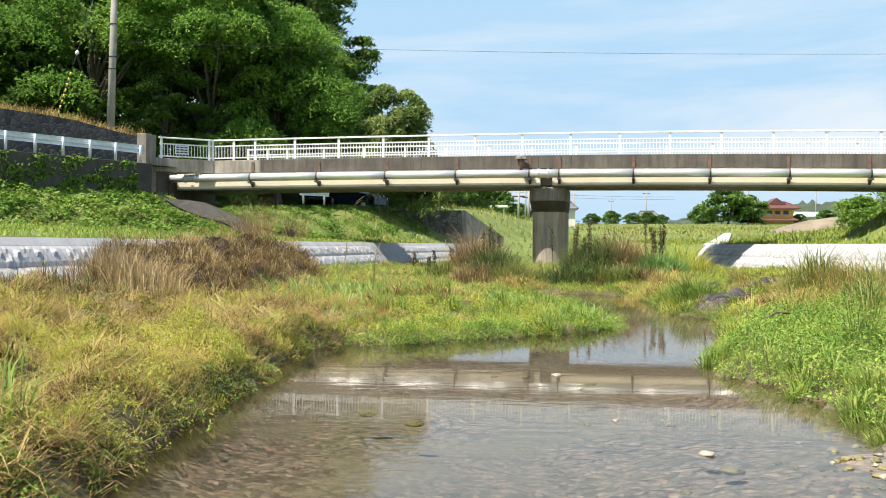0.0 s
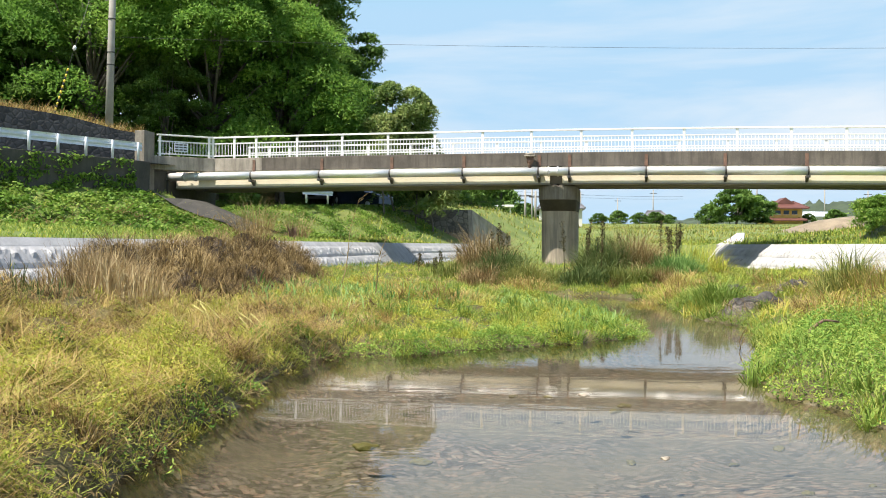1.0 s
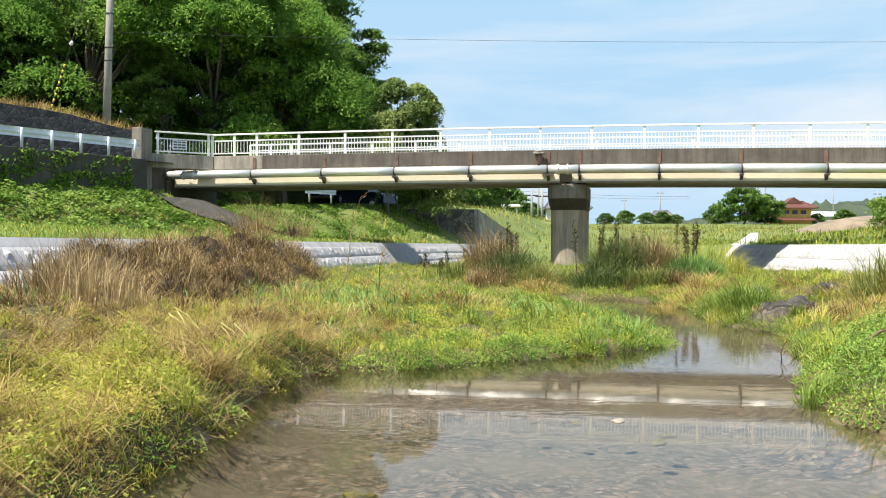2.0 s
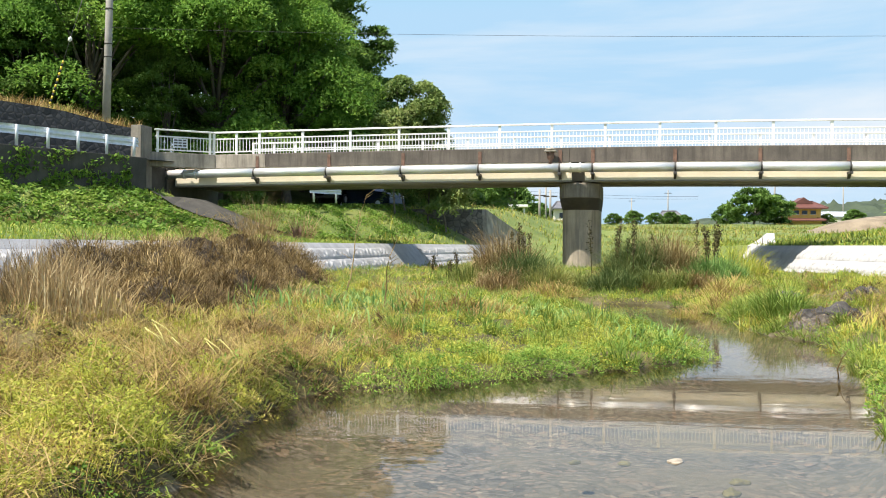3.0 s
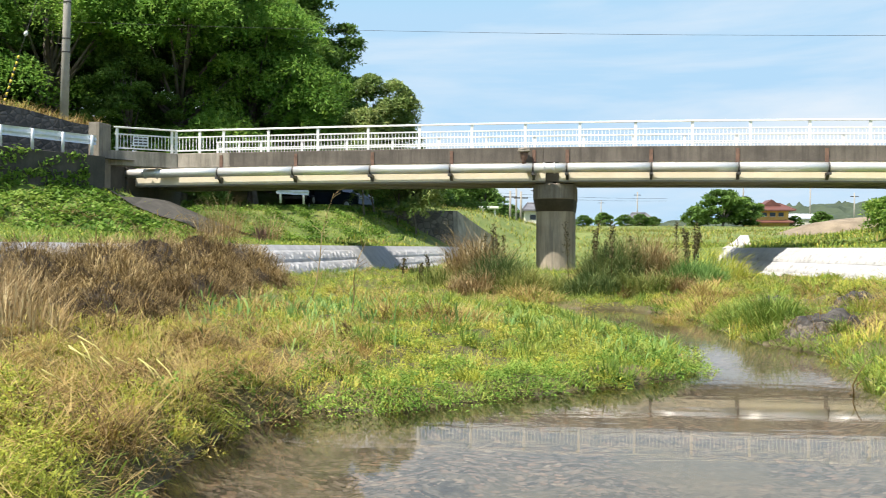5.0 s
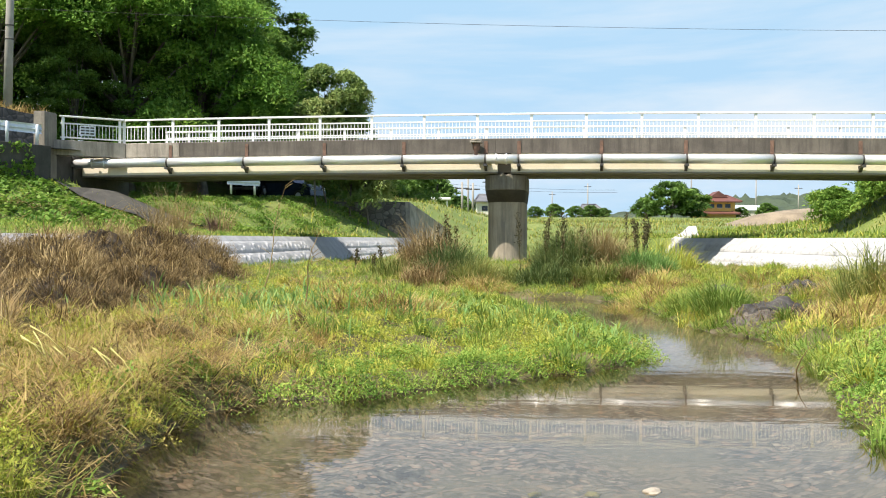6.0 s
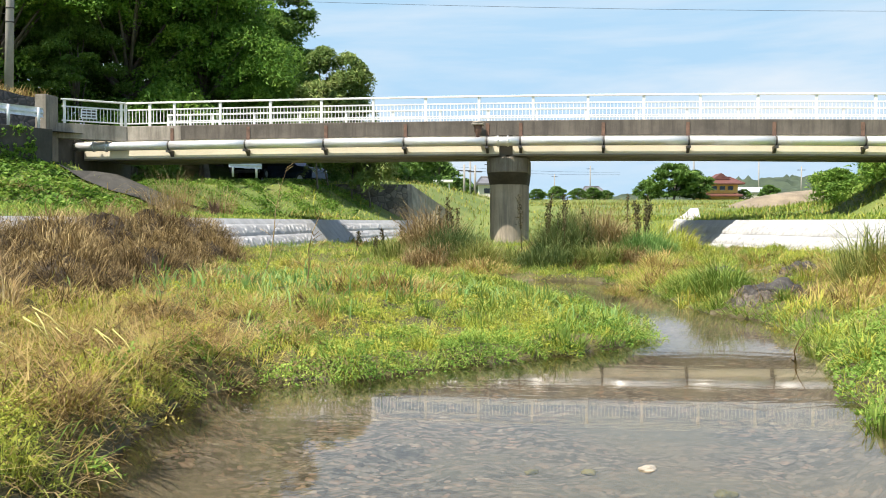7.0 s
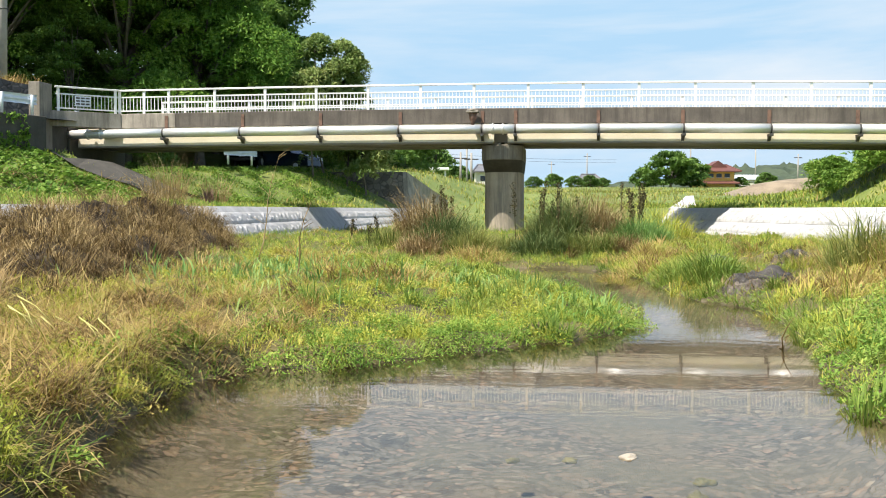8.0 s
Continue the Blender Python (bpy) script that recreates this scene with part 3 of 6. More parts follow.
put("kerb", sweep("kerb", M_CONC, rect(3.78, 4.055, 5.022, 5.15), S0, S1), bridge)
for k, y in enumerate((0.46, 1.25, 2.05, 2.85, 3.64)):
    for a, b in ((S0, 1.7), (2.2, S1)):
        if k == 0:
            put("girder", sweep("girder", M_GIRDER, rect(0.05, 0.30, 3.92, 4.596), a, b), bridge, label="cream-painted outer girder")
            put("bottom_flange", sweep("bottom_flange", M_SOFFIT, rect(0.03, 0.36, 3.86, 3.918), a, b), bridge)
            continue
        # inner girders take the darkened underside colour in place of shade
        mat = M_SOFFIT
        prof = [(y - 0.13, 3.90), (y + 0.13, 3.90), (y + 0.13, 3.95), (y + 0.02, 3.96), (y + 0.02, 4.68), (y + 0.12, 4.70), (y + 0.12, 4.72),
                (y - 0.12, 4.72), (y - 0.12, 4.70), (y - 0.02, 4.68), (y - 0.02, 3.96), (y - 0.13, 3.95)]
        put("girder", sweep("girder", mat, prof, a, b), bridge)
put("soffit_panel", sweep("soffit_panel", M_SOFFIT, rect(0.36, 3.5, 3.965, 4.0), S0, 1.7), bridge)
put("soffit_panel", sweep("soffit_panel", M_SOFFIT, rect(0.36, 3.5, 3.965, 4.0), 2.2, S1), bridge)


def stadium(cx, y0, y1, r, z, n=10):
    """A wall's outline with round noses."""
    pts = [(cx + r * math.cos(math.pi * (1 + k / n)), y0 + r * math.sin(math.pi * (1 + k / n)), z) for k in range(n + 1)]
    return pts + [(cx + r * math.cos(math.pi * k / n), y1 + r * math.sin(math.pi * k / n), z) for k in range(n + 1)]


def stacked(name, mat, rings, smooth=False):
    k = len(rings[0])
    verts = [p for r in rings for p in r]
    faces = [(i * k + j, i * k + (j + 1) % k, (i + 1) * k + (j + 1) % k, (i + 1) * k + j) for i in range(len(rings) - 1) for j in range(k)]
    faces += [tuple(range(k))[::-1], tuple((len(rings) - 1) * k + j for j in range(k))]
    me = mesh_from(name, verts, faces, mat)
    if smooth:
        me.polygons.foreach_set("use_smooth", [len(p.vertices) == 4 for p in me.polygons])
        me.set_sharp_from_angle(angle=radians(28))
    return me


M_CAP = rough_mat("stained_pier_cap", (0.13, 0.115, 0.09), (0.30, 0.265, 0.21), 1.2, 30, streak=0.6, dirt=(0.07, 0.06, 0.045))
# added dark block: shuts out the sky between the girder ends
box("gap_block", M_SOFFIT, bridge, 1.705, 2.195, 0.5, 3.6, 3.92, 4.7)
pier = thing("bridge_pier", "round-nosed concrete pier with a stained wider cap", "bridge pier", BRIDGE)
PC = 1.96
put("column", stacked("column", M_PALECONC, [stadium(PC, 1.50, 3.3, 0.71, z, 18) for z in (-0.6, 0.9, 1.9, 2.95)], True), pier)
put("cap", stacked("cap", M_CAP, [stadium(PC, y, 3.25, r, z, 18) for r, y, z in ((0.77, 0.935, 3.262), (0.785, 0.92, 3.28), (0.785, 0.92, 3.80), (0.77, 0.93, 3.82))], True), pier)
# corbel colour holds both the stain and the shade below the cap's overhang
put("corbel", stacked("corbel", M_OLDWALL, [stadium(PC, y, 3.25, r, z, 18) for r, y, z in ((0.715, 1.49, 2.83), (0.735, 1.36, 2.92), (0.755, 1.18, 3.06), (0.77, 0.97, 3.22), (0.772, 0.94, 3.26))], True), pier, label="stained underside of the pier cap, overhang shade put into its colour")
for dx in (-0.33, 0.10):
    for y in (0.62, 2.05, 3.64):
        box("bearing", M_CONC, pier, PC + dx, PC + dx + 0.3, y - 0.15, y + 0.15, 3.822, 3.895, 0.01)

# railings: posts every two metres, top rail, second rail, bottom rail, balusters
POSTS = [-12.9, -11.9, -10.9] + [-9.05 + 2.0 * k for k in range(14)]
POST_ME = box_mesh("post", M_WHITE, -0.05, 0.05, -0.035, 0.035, 0.0, 0.90, 0.008)
BAL_ME = box_mesh("baluster", M_WHITE, -0.011, 0.011, -0.011, 0.011, 0.0, 0.50)


def railing(y, label):
    rail = thing("railing", label, "railing", BRIDGE, group="bridge railings")
    a, b = POSTS[0], POSTS[-1]
    put("top_rail", sweep("top_rail", M_WHITE, [(y - 0.07, 6.03), (y + 0.07, 6.03), (y + 0.07, 6.07), (y + 0.04, 6.09), (y - 0.04, 6.09), (y - 0.07, 6.07)], a - 0.04, b), rail)
    put("second_rail", sweep("second_rail", M_WHITE, rect(y - 0.025, y + 0.025, 5.77, 5.82), a, b), rail)
    put("bottom_rail", sweep("bottom_rail", M_WHITE, rect(y - 0.025, y + 0.025, 5.24, 5.29), a, b), rail)
    for s in POSTS:
        put("post", POST_ME, rail, pose(s, y, 5.15 + camber(s)))
    for p, q in zip(POSTS[:-1], POSTS[1:]):
        n = max(2, round((q - p) / 0.135))
        for k in range(1, n):
            s = p + (q - p) * k / n
            put("baluster", BAL_ME, rail, pose(s, y, 5.28 + camber(s)))
    return rail


railing(0.10, "white steel railing with slim balusters along the bridge edge")
railing(4.10, "white steel railing with slim balusters along the bridge edge")

# flared end of the near railing, on its concrete edge
FLARE0, FLARE1 = Vector((-12.80, 42.99, 0)), Vector((-14.75, 41.75, 0))
fd = FLARE1 - FLARE0
FLARE = Matrix.Translation(FLARE0) @ Matrix.Rotation(math.atan2(fd.y, fd.x), 4, "Z")
fl = fd.length
flare = thing("flared_railing", "short flared white railing panel with a small sign", "railing", FLARE)
c0 = camber(-13)
box("edge_beam", M_CONC, flare, -0.05, fl + 0.25, -0.35, 0.12, 4.58 + c0, 5.15 + c0, 0.01)
box("top_rail", M_WHITE, flare, -0.05, fl + 0.02, -0.08, 0.06, 6.03 + c0, 6.09 + c0, 0.015)
box("second_rail", M_WHITE, flare, 0.0, fl, -0.035, 0.015, 5.77 + c0, 5.82 + c0)
box("bottom_rail", M_WHITE, flare, 0.0, fl, -0.035, 0.015, 5.24 + c0, 5.29 + c0)
put("post", POST_ME, flare, pose(0.12, -0.01, 5.15 + c0))
put("post", POST_ME, flare, pose(fl - 0.1, -0.01, 5.15 + c0))
for k in range(1, 16):
    put("baluster", BAL_ME, flare, pose(0.12 + (fl - 0.22) * k / 16, -0.01, 5.28 + c0))
sign = box("sign_plate", M_GALV, flare, 1.05, 1.62, 0.02, 0.04, 5.36 + c0, 5.74 + c0, 0.004, label="grey notice plate on the railing")
for r in range(3):
    for k in range(3):
        box("sign_bar", M_DARKSTEEL, sign, 1.09 + k * 0.175, 1.23 + k * 0.175, 0.042, 0.046, 5.42 + 0.11 * r + c0, 5.48 + 0.11 * r + c0)

# pipe on brackets
pipe = thing("water_pipe", "silver jacketed water pipe carried along the bridge", "pipe", BRIDGE)
PZ, PY, PR = 4.36, -0.28, 0.172
BRACKETS = [-10.95, -7.9, -4.85, -1.8, 1.28, 2.5, 5.5, 8.5, 11.5, 14.5]
ends = [-15.1] + BRACKETS + [17.0]
for a, b in zip(ends[:-1], ends[1:]):
    me = sweep("pipe_section", M_STEEL, ring(PY, PZ, PR, 20), a + 0.012, b - 0.012)
    me.polygons.foreach_set("use_smooth", [len(p.vertices) == 4 for p in me.polygons])
    put("pipe_section", me, pipe)
for s in (1.68, 2.05, -14.0, -13.5):
    put("flange", sweep("flange", M_STEEL, ring(PY, PZ, PR + 0.035, 16), s - 0.025, s + 0.025), pipe)
for s in BRACKETS:
    c = camber(s)
    br = put("bracket", box_mesh("bracket", M_DARKSTEEL, s - 0.06, s + 0.06, PY - 0.2, 0.045, 4.09 + c, 4.18 + c, 0.006), pipe)
    put("strap", sweep("strap", M_DARKSTEEL, ring(PY, PZ, PR + 0.008, 16), s - 0.03, s + 0.03), br)
    box("hanger_plate", M_RUST, br, s - 0.065, s + 0.065, -0.03, -0.002, 4.5 + c, 5.05 + c, 0.004, label="rust-stained hanger plate")
    put("brace", mesh_from("brace", [(s - 0.05, -0.2, 4.09 + c), (s + 0.05, -0.2, 4.09 + c), (s + 0.05, 0.045, 4.09 + c), (s - 0.05, 0.045, 4.09 + c), (s - 0.05, 0.0, 3.94 + c), (s + 0.05, 0.0, 3.94 + c), (s - 0.05, 0.045, 3.94 + c), (s + 0.05, 0.045, 3.94 + c)],
                            [(0, 1, 2, 3), (0, 4, 5, 1), (4, 6, 7, 5), (6, 3, 2, 7), (0, 3, 6, 4), (1, 5, 7, 2)], M_DARKSTEEL), br)
valve = put("air_valve", box_mesh("air_valve", M_CONC, 0.72, 1.16, PY - 0.2, PY + 0.2, 4.95, 5.02, 0.02), pipe, label="rusty air valve on the pipe")
put("valve_neck", tube_mesh("valve_neck", M_RUST, [(0.94, PY, 4.50), (0.94, PY, 4.62), (0.94, PY, 4.72), (0.94, PY, 4.96)], [0.09, 0.06, 0.13, 0.15], 12), valve)
put("valve_cap", tube_mesh("valve_cap", M_CONC, [(0.94, PY, 5.02), (0.94, PY, 5.08), (0.94, PY, 5.10)], [0.21, 0.21, 0.12], 12), valve)

# abutments, end pillar, walls of the approach
abut = thing("abutment_left", "weathered concrete abutment under the bridge end, darkened in colour for shade", "abutment", BRIDGE, kind="structure")
# the shade below the deck end is painted in by this dark concrete
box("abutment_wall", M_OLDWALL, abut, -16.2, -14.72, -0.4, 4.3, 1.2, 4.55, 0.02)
abut2 = thing("abutment_right", "grey concrete abutment beside tall bushes", "abutment", BRIDGE, kind="structure")
box("abutment_wall", M_CONC, abut2, 17.0, 19.0, -0.2, 4.4, 0.5, 5.1, 0.02)

RD = math.atan2(ROAD_DIR.y, ROAD_DIR.x)
APPROACH = Matrix.Translation((ROAD_A.x, ROAD_A.y, 0)) @ Matrix.Rotation(RD, 4, "Z")   # x runs away from the bridge, -y lies on the road's side
pillar = thing("end_pillar", "square concrete pillar at the bridge end", "pillar", pose(-15.25, 41.0, 0, 0, 0, -7.4))
box("shaft", M_CAP, pillar, -0.14, 0.30, -0.1, 0.75, 2.6, 6.08, 0.02)
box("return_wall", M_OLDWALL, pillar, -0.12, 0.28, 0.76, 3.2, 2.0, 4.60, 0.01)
wallr = thing("retaining_wall", "dark ivy-grown concrete wall carrying the road edge", "retaining wall", APPROACH @ pose(0, 0, 0, 0, -0.8, 0), kind="structure")
box("wall_body", M_OLDWALL, wallr, -0.1, 20, 0.0, 0.35, 2.9, 4.76, 0.015)

# guardrail
guard = thing("guardrail", "pale galvanised guardrail along the road edge", "guardrail", APPROACH @ pose(0, 0, 0, 0, -0.8, 0))
gprof = [(0.11, 5.18), (0.06, 5.24), (0.06, 5.29), (0.11, 5.335), (0.11, 5.375), (0.06, 5.42), (0.06, 5.47), (0.11, 5.53)]


def w_beam(x0, x1, prof, back=0.004):
    n = len(prof)
    verts = [(x, y, z) for x in (x0, x1) for y, z in prof] + [(x, y - back, z) for x in (x0, x1) for y, z in prof]
    faces = [(i, i + 1, n + i + 1, n + i) for i in range(n - 1)] + [(2 * n + i + 1, 2 * n + i, 3 * n + i, 3 * n + i + 1) for i in range(n - 1)]
    return mesh_from("beam", verts, faces, M_GALV)


for k in range(5):
    put("beam", w_beam(0.12 + 4.0 * k, 4.12 + 4.0 * k - 0.004, gprof), guard)
GP_ME = tube_mesh("post", M_GALV, [(0, 0, 0), (0, 0, 0.74), (0, 0, 0.76)], [0.057, 0.057, 0.03], 10)
for k in range(18):
    put("post", GP_ME, guard, pose(0.35 + 1.12 * k, 0.18, 4.75))

road_me = mesh_from("road_left", [tuple(APPROACH @ Vector((x, y, 4.735))) for x, y in ((-1.6, 0.0), (40, 0.0), (40, -4.5), (-1.6, -4.5))], [(0, 1, 2, 3)], M_ASPHALT)
tagged(new("road_left", road_me), "narrow asphalt road leading onto the bridge", "road", kind="structure")

# masonry wall behind the road
masonry = thing("masonry_wall", "dark stone masonry wall below the wooded hillside", "retaining wall", APPROACH, kind="structure")
MW = []
for i in range(23):
    x = -3 + i * 1.2
    t = 6.65 + 0.035 * x + 0.35 * min(1, max(0, x + 2) / 3)
    MW += [(x, -4.55, 4.5), (x, -4.9, t), (x, -5.3, t), (x, -5.3, 4.5)]
mf = [(i * 4 + k, i * 4 + k + 1, i * 4 + k + 5, i * 4 + k + 4) for i in range(22) for k in range(3)]
put("wall_body", mesh_from("wall_body", MW, mf, M_STONEWALL), masonry)

# utility pole, guy wire, cable over the river
pole = thing("utility_pole", "tall grey concrete utility pole with climbing steps", "utility pole", pose(-19.3, 47.0, 0, 0, 1.3, 0))
put("shaft", tube_mesh("shaft", M_POLE, [(0, 0, 6.0), (0, 0, 11), (0, 0, 16.5)], [0.2, 0.17, 0.14], 14), pole)
for k in range(12):
    a = (k % 2) * math.pi + 0.4
    put("step_bolt", tube_mesh("step_bolt", M_DARKSTEEL, [(0, 0, 9 + k * 0.45), (0.33 * math.cos(a), 0.33 * math.sin(a), 9 + k * 0.45)], [0.012, 0.012], 6), pole)
for z in (10.0, 10.6, 12.2):
    put("band", tube_mesh("band", M_DARKSTEEL, [(0, 0, z - 0.03), (0, 0, z + 0.03)], [0.19, 0.19], 14), pole)
guy = thing("guy_wire", "steel guy wire with a yellow and black striped sleeve", "guy wire")
g0, g1 = Vector((-21.4, 46.0, 7.4)), Vector((-19.6, 46.8, 14.5))
put("wire", tube_mesh("wire", M_DARKSTEEL, [g0, g1], [0.012, 0.012], 6), guy)
for k in range(16):
    put("sleeve_ring", tube_mesh("sleeve_ring", M_YELLOW if k % 2 else M_BLACK, [g0 + (g1 - g0) * (0.02 + 0.019 * k), g0 + (g1 - g0) * (0.039 + 0.019 * k)], [0.045, 0.045], 8), guy)
put("insulator", tube_mesh("insulator", M_WHITE, [g0 + (g1 - g0) * f for f in (0.445, 0.455, 0.47, 0.48)], [0.02, 0.085, 0.085, 0.02], 10), guy)
cable = thing("overhead_cable", "thin black cable spanning the river", "cable")
put("strand", tube_mesh("strand", M_BLACK, [(-19.2 + 62 * t, 47 - 6.5 * t, 11.35 - 2.0 * t - 4 * 0.55 * t * (1 - t)) for t in [i / 30 for i in range(31)]], [0.007] * 31, 5), cable)


# ---- plants ----
def blades_mesh(name, mat, P, L, W, lean, azim, curl):
    """Grass blades: a bent strip each. All arguments are arrays of one length, P of points."""
    n = len(P)
    spin = azim + math.pi / 2 + NRNG.normal(0, 0.5, n)
    side = np.stack([np.cos(spin), np.sin(spin), np.zeros(n)], -1) * (W / 2)[:, None]
    out = np.stack([np.cos(azim), np.sin(azim)], -1)

    def step(angle, length):
        return np.stack([out[:, 0] * np.sin(angle) * length, out[:, 1] * np.sin(angle) * length, np.cos(angle) * length], -1)

    mid = P + step(lean, L * 0.55)
    tip = mid + step(np.minimum(lean + curl, 2.4), L * 0.45)
    V = np.stack([P - side, P + side, mid + side * 0.85, mid - side * 0.85, tip], 1).reshape(-1, 3)
    b = np.arange(n) * 5
    loops = np.stack([b, b + 1, b + 2, b + 3, b + 3, b + 2, b + 4], -1).ravel()
    return fast_mesh(name, V, loops, np.tile([4, 3], n), mat)


def needles_mesh(name, mat, P, L, W, lean, azim):
    """Fine turf: one slim pointed blade each."""
    n = len(P)
    spin = azim + math.pi / 2 + NRNG.normal(0, 0.7, n)
    side = np.stack([np.cos(spin), np.sin(spin), np.zeros(n)], -1) * (W / 2)[:, None]
    tip = P + np.stack([np.cos(azim) * np.sin(lean) * L, np.sin(azim) * np.sin(lean) * L, np.cos(lean) * L], -1)
    V = np.stack([P - side, P + side, tip], 1).reshape(-1, 3)
    return fast_mesh(name, V, np.arange(n * 3), np.full(n, 3), mat)


def swirl(x, y, seed, loose):
    """The way that matted grass lies, turning from tuft to tuft."""
    return 5.0 * wave(x, y, 1.4, seed) + 2.5 * wave(x, y, 0.5, seed + 1) + NRNG.normal(0, loose, len(x))


def turf(name, mat, P, length, width, lean, label, seed=80, loose=0.7):
    n = len(P)
    x, y = P[:, 0], P[:, 1]
    far = 1 + 0.05 * np.clip(y - 8, 0, 40)
    tuftiness = 0.55 + 0.9 * np.clip(0.5 + 0.6 * wave(x, y, 0.55, seed + 2), 0, 1)
    P = P + np.stack([np.zeros(n), np.zeros(n), 0.10 * uni(n, 0, 1) * tuftiness], -1)
    me = needles_mesh(name, mat, P, uni(n, *length) * tuftiness, uni(n, *width) * far, uni(n, *lean), swirl(x, y, seed, loose))
    return tagged(new(name, me), label, "grass", kind="stuff")


def leaves_mesh(name, mat, C, size, tilt, aspect=0.5, azim=None):
    """Pointed leaves, folded a little; tilt: 0 lies flat."""
    n = len(C)
    a = NRNG.uniform(0, 2 * math.pi, n) if azim is None else azim
    t = tilt * NRNG.normal(0, 1, n)
    r = tilt * NRNG.normal(0, 1, n)
    d = np.stack([np.cos(a) * np.cos(t), np.sin(a) * np.cos(t), np.sin(t)], -1)
    s = np.stack([-np.sin(a) * np.cos(r), np.cos(a) * np.cos(r), np.sin(r)], -1)
    h, w = (size / 2)[:, None], (size * aspect / 2)[:, None]
    V = np.stack([C - d * h, C + s * w + d * h * 0.1, C + d * h, C - s * w + d * h * 0.1], 1).reshape(-1, 3)
    b = np.arange(n) * 4
    return fast_mesh(name, V, np.stack([b, b + 1, b + 2, b + 3], -1).ravel(), np.full(n, 4), mat)


def strew(n, x0, x1, y0, y1, weight):
    """Points on the land, as dense as weight(x, y, shore) says; more of them near the camera's end."""
    x, y = NRNG.uniform(x0, x1, n), NRNG.uniform(y0, y1, n)
    d = shore(x, y)
    keep = NRNG.uniform(0, 1, n) < np.clip(weight(x, y, d), 0, 1)
    x, y = x[keep], y[keep]
    return np.stack([x, y, land(x, y) - 0.01], -1)


def uni(n, a, b):
    return NRNG.uniform(a, b, n)


def grass(name, mat, P, length, width, lean, curl, label, azim=None, drift=0.0):
    """One sheet of blades as stuff."""
    n = len(P)
    far = 1 + 0.05 * np.clip(P[:, 1] - 8, 0, 40)
    az = uni(n, 0, 2 * math.pi) if azim is None else azim + NRNG.normal(0, drift, n)
    tall = 0.38 + 0.6 * np.clip(0.5 + 0.5 * wave(P[:, 0], P[:, 1], 0.8, 31), 0, 1) + 0.5 * np.clip(wave(P[:, 0], P[:, 1], 0.3, 33), 0, 1)
    me = blades_mesh(name, mat, P, uni(n, *length) * tall, uni(n, *width) * far, uni(n, *lean), az, uni(n, *curl))
    return tagged(new(name, me), label, "grass", kind="stuff")


def tussocks(name, mat, C, radius, per, length, width, lean, curl, label, flop=0.5):
    """Separate tussocks whose blades arch over to their own side; one sheet of stuff."""
    n = len(C)
    k = np.repeat(np.arange(n), per)
    r, size, way = uni(n, *radius), uni(n, 0.6, 1.25), uni(n, 0, 6.283)
    m = len(k)
    q, a = np.sqrt(uni(m, 0, 1)), uni(m, 0, 6.283)
    x, y = C[k, 0] + r[k] * 0.7 * q * np.cos(a), C[k, 1] + r[k] * 0.7 * q * np.sin(a)
    dx, dy = np.cos(a) + flop * 1.6 * np.cos(way[k]), np.sin(a) + flop * 1.6 * np.sin(way[k])
    far = 1 + 0.035 * np.clip(y - 8, 0, 40)
    P = np.stack([x, y, np.maximum(land(x, y), -0.03) - 0.02], -1)
    az = np.arctan2(dy, dx) + NRNG.normal(0, 0.45, m)
    me = blades_mesh(name, mat, P, uni(m, *length) * size[k], uni(m, *width) * far, uni(m, *lean) * (0.35 + 0.65 * q), az, uni(m, *curl))
    return tagged(new(name, me), label, "grass", kind="stuff")


def cushions(name, mat, C, radius, height, per, leaf, label, tilt=0.55, aspect=0.42):
    """Low domes of small leaves; one sheet of stuff."""
    n = len(C)
    k = np.repeat(np.arange(n), per)
    r, h = uni(n, *radius), uni(n, *height)
    m = len(k)
    q, a = np.sqrt(uni(m, 0, 1)), uni(m, 0, 6.283)
    q = q * (1 + 0.25 * np.sin(3 * a + 5 * C[k, 0]))
    x, y = C[k, 0] + r[k] * q * np.cos(a), C[k, 1] + r[k] * q * np.sin(a)
    z = np.maximum(land(x, y), 0.0) + 0.01 + h[k] * np.clip(1 - q * q, 0, 1) * uni(m, 0.35, 1.0)
    far = 1 + 0.03 * np.clip(y - 8, 0, 40)
    me = leaves_mesh(name, mat, np.stack([x, y, z], -1), uni(m, *leaf) * far, tilt, aspect)
    return tagged(new(name, me), label, "weeds", kind="stuff")


def bank_only(x, y, d):
    return (d > 0.0) & (x > left_wall_x(y) + 0.55) & (x < right_wall_x(y) - 0.55)


def blob(x, y, cx, cy, rx, ry):
    return np.exp(-((x - cx) / rx) ** 2 - ((y - cy) / ry) ** 2)


def brown_zone(x, y):
    """Below the left revetment only brown litter lies."""
    return ease(-x, 3.6, 4.6) * ease(y, 10.0, 13.0) * (1 - ease(y, 22, 25)) + ease(-x, 4.6, 5.4) * (1 - ease(y, 10, 13))


def off_heap(x, y):
    """Nothing grows on the burnt ground."""
    return 1 - np.clip(1.6 * blob(x, y, 4.5, 19.6, 0.75, 0.9) + 1.4 * blob(x, y, 6.0, 22.4, 0.6, 0.6), 0, 1)


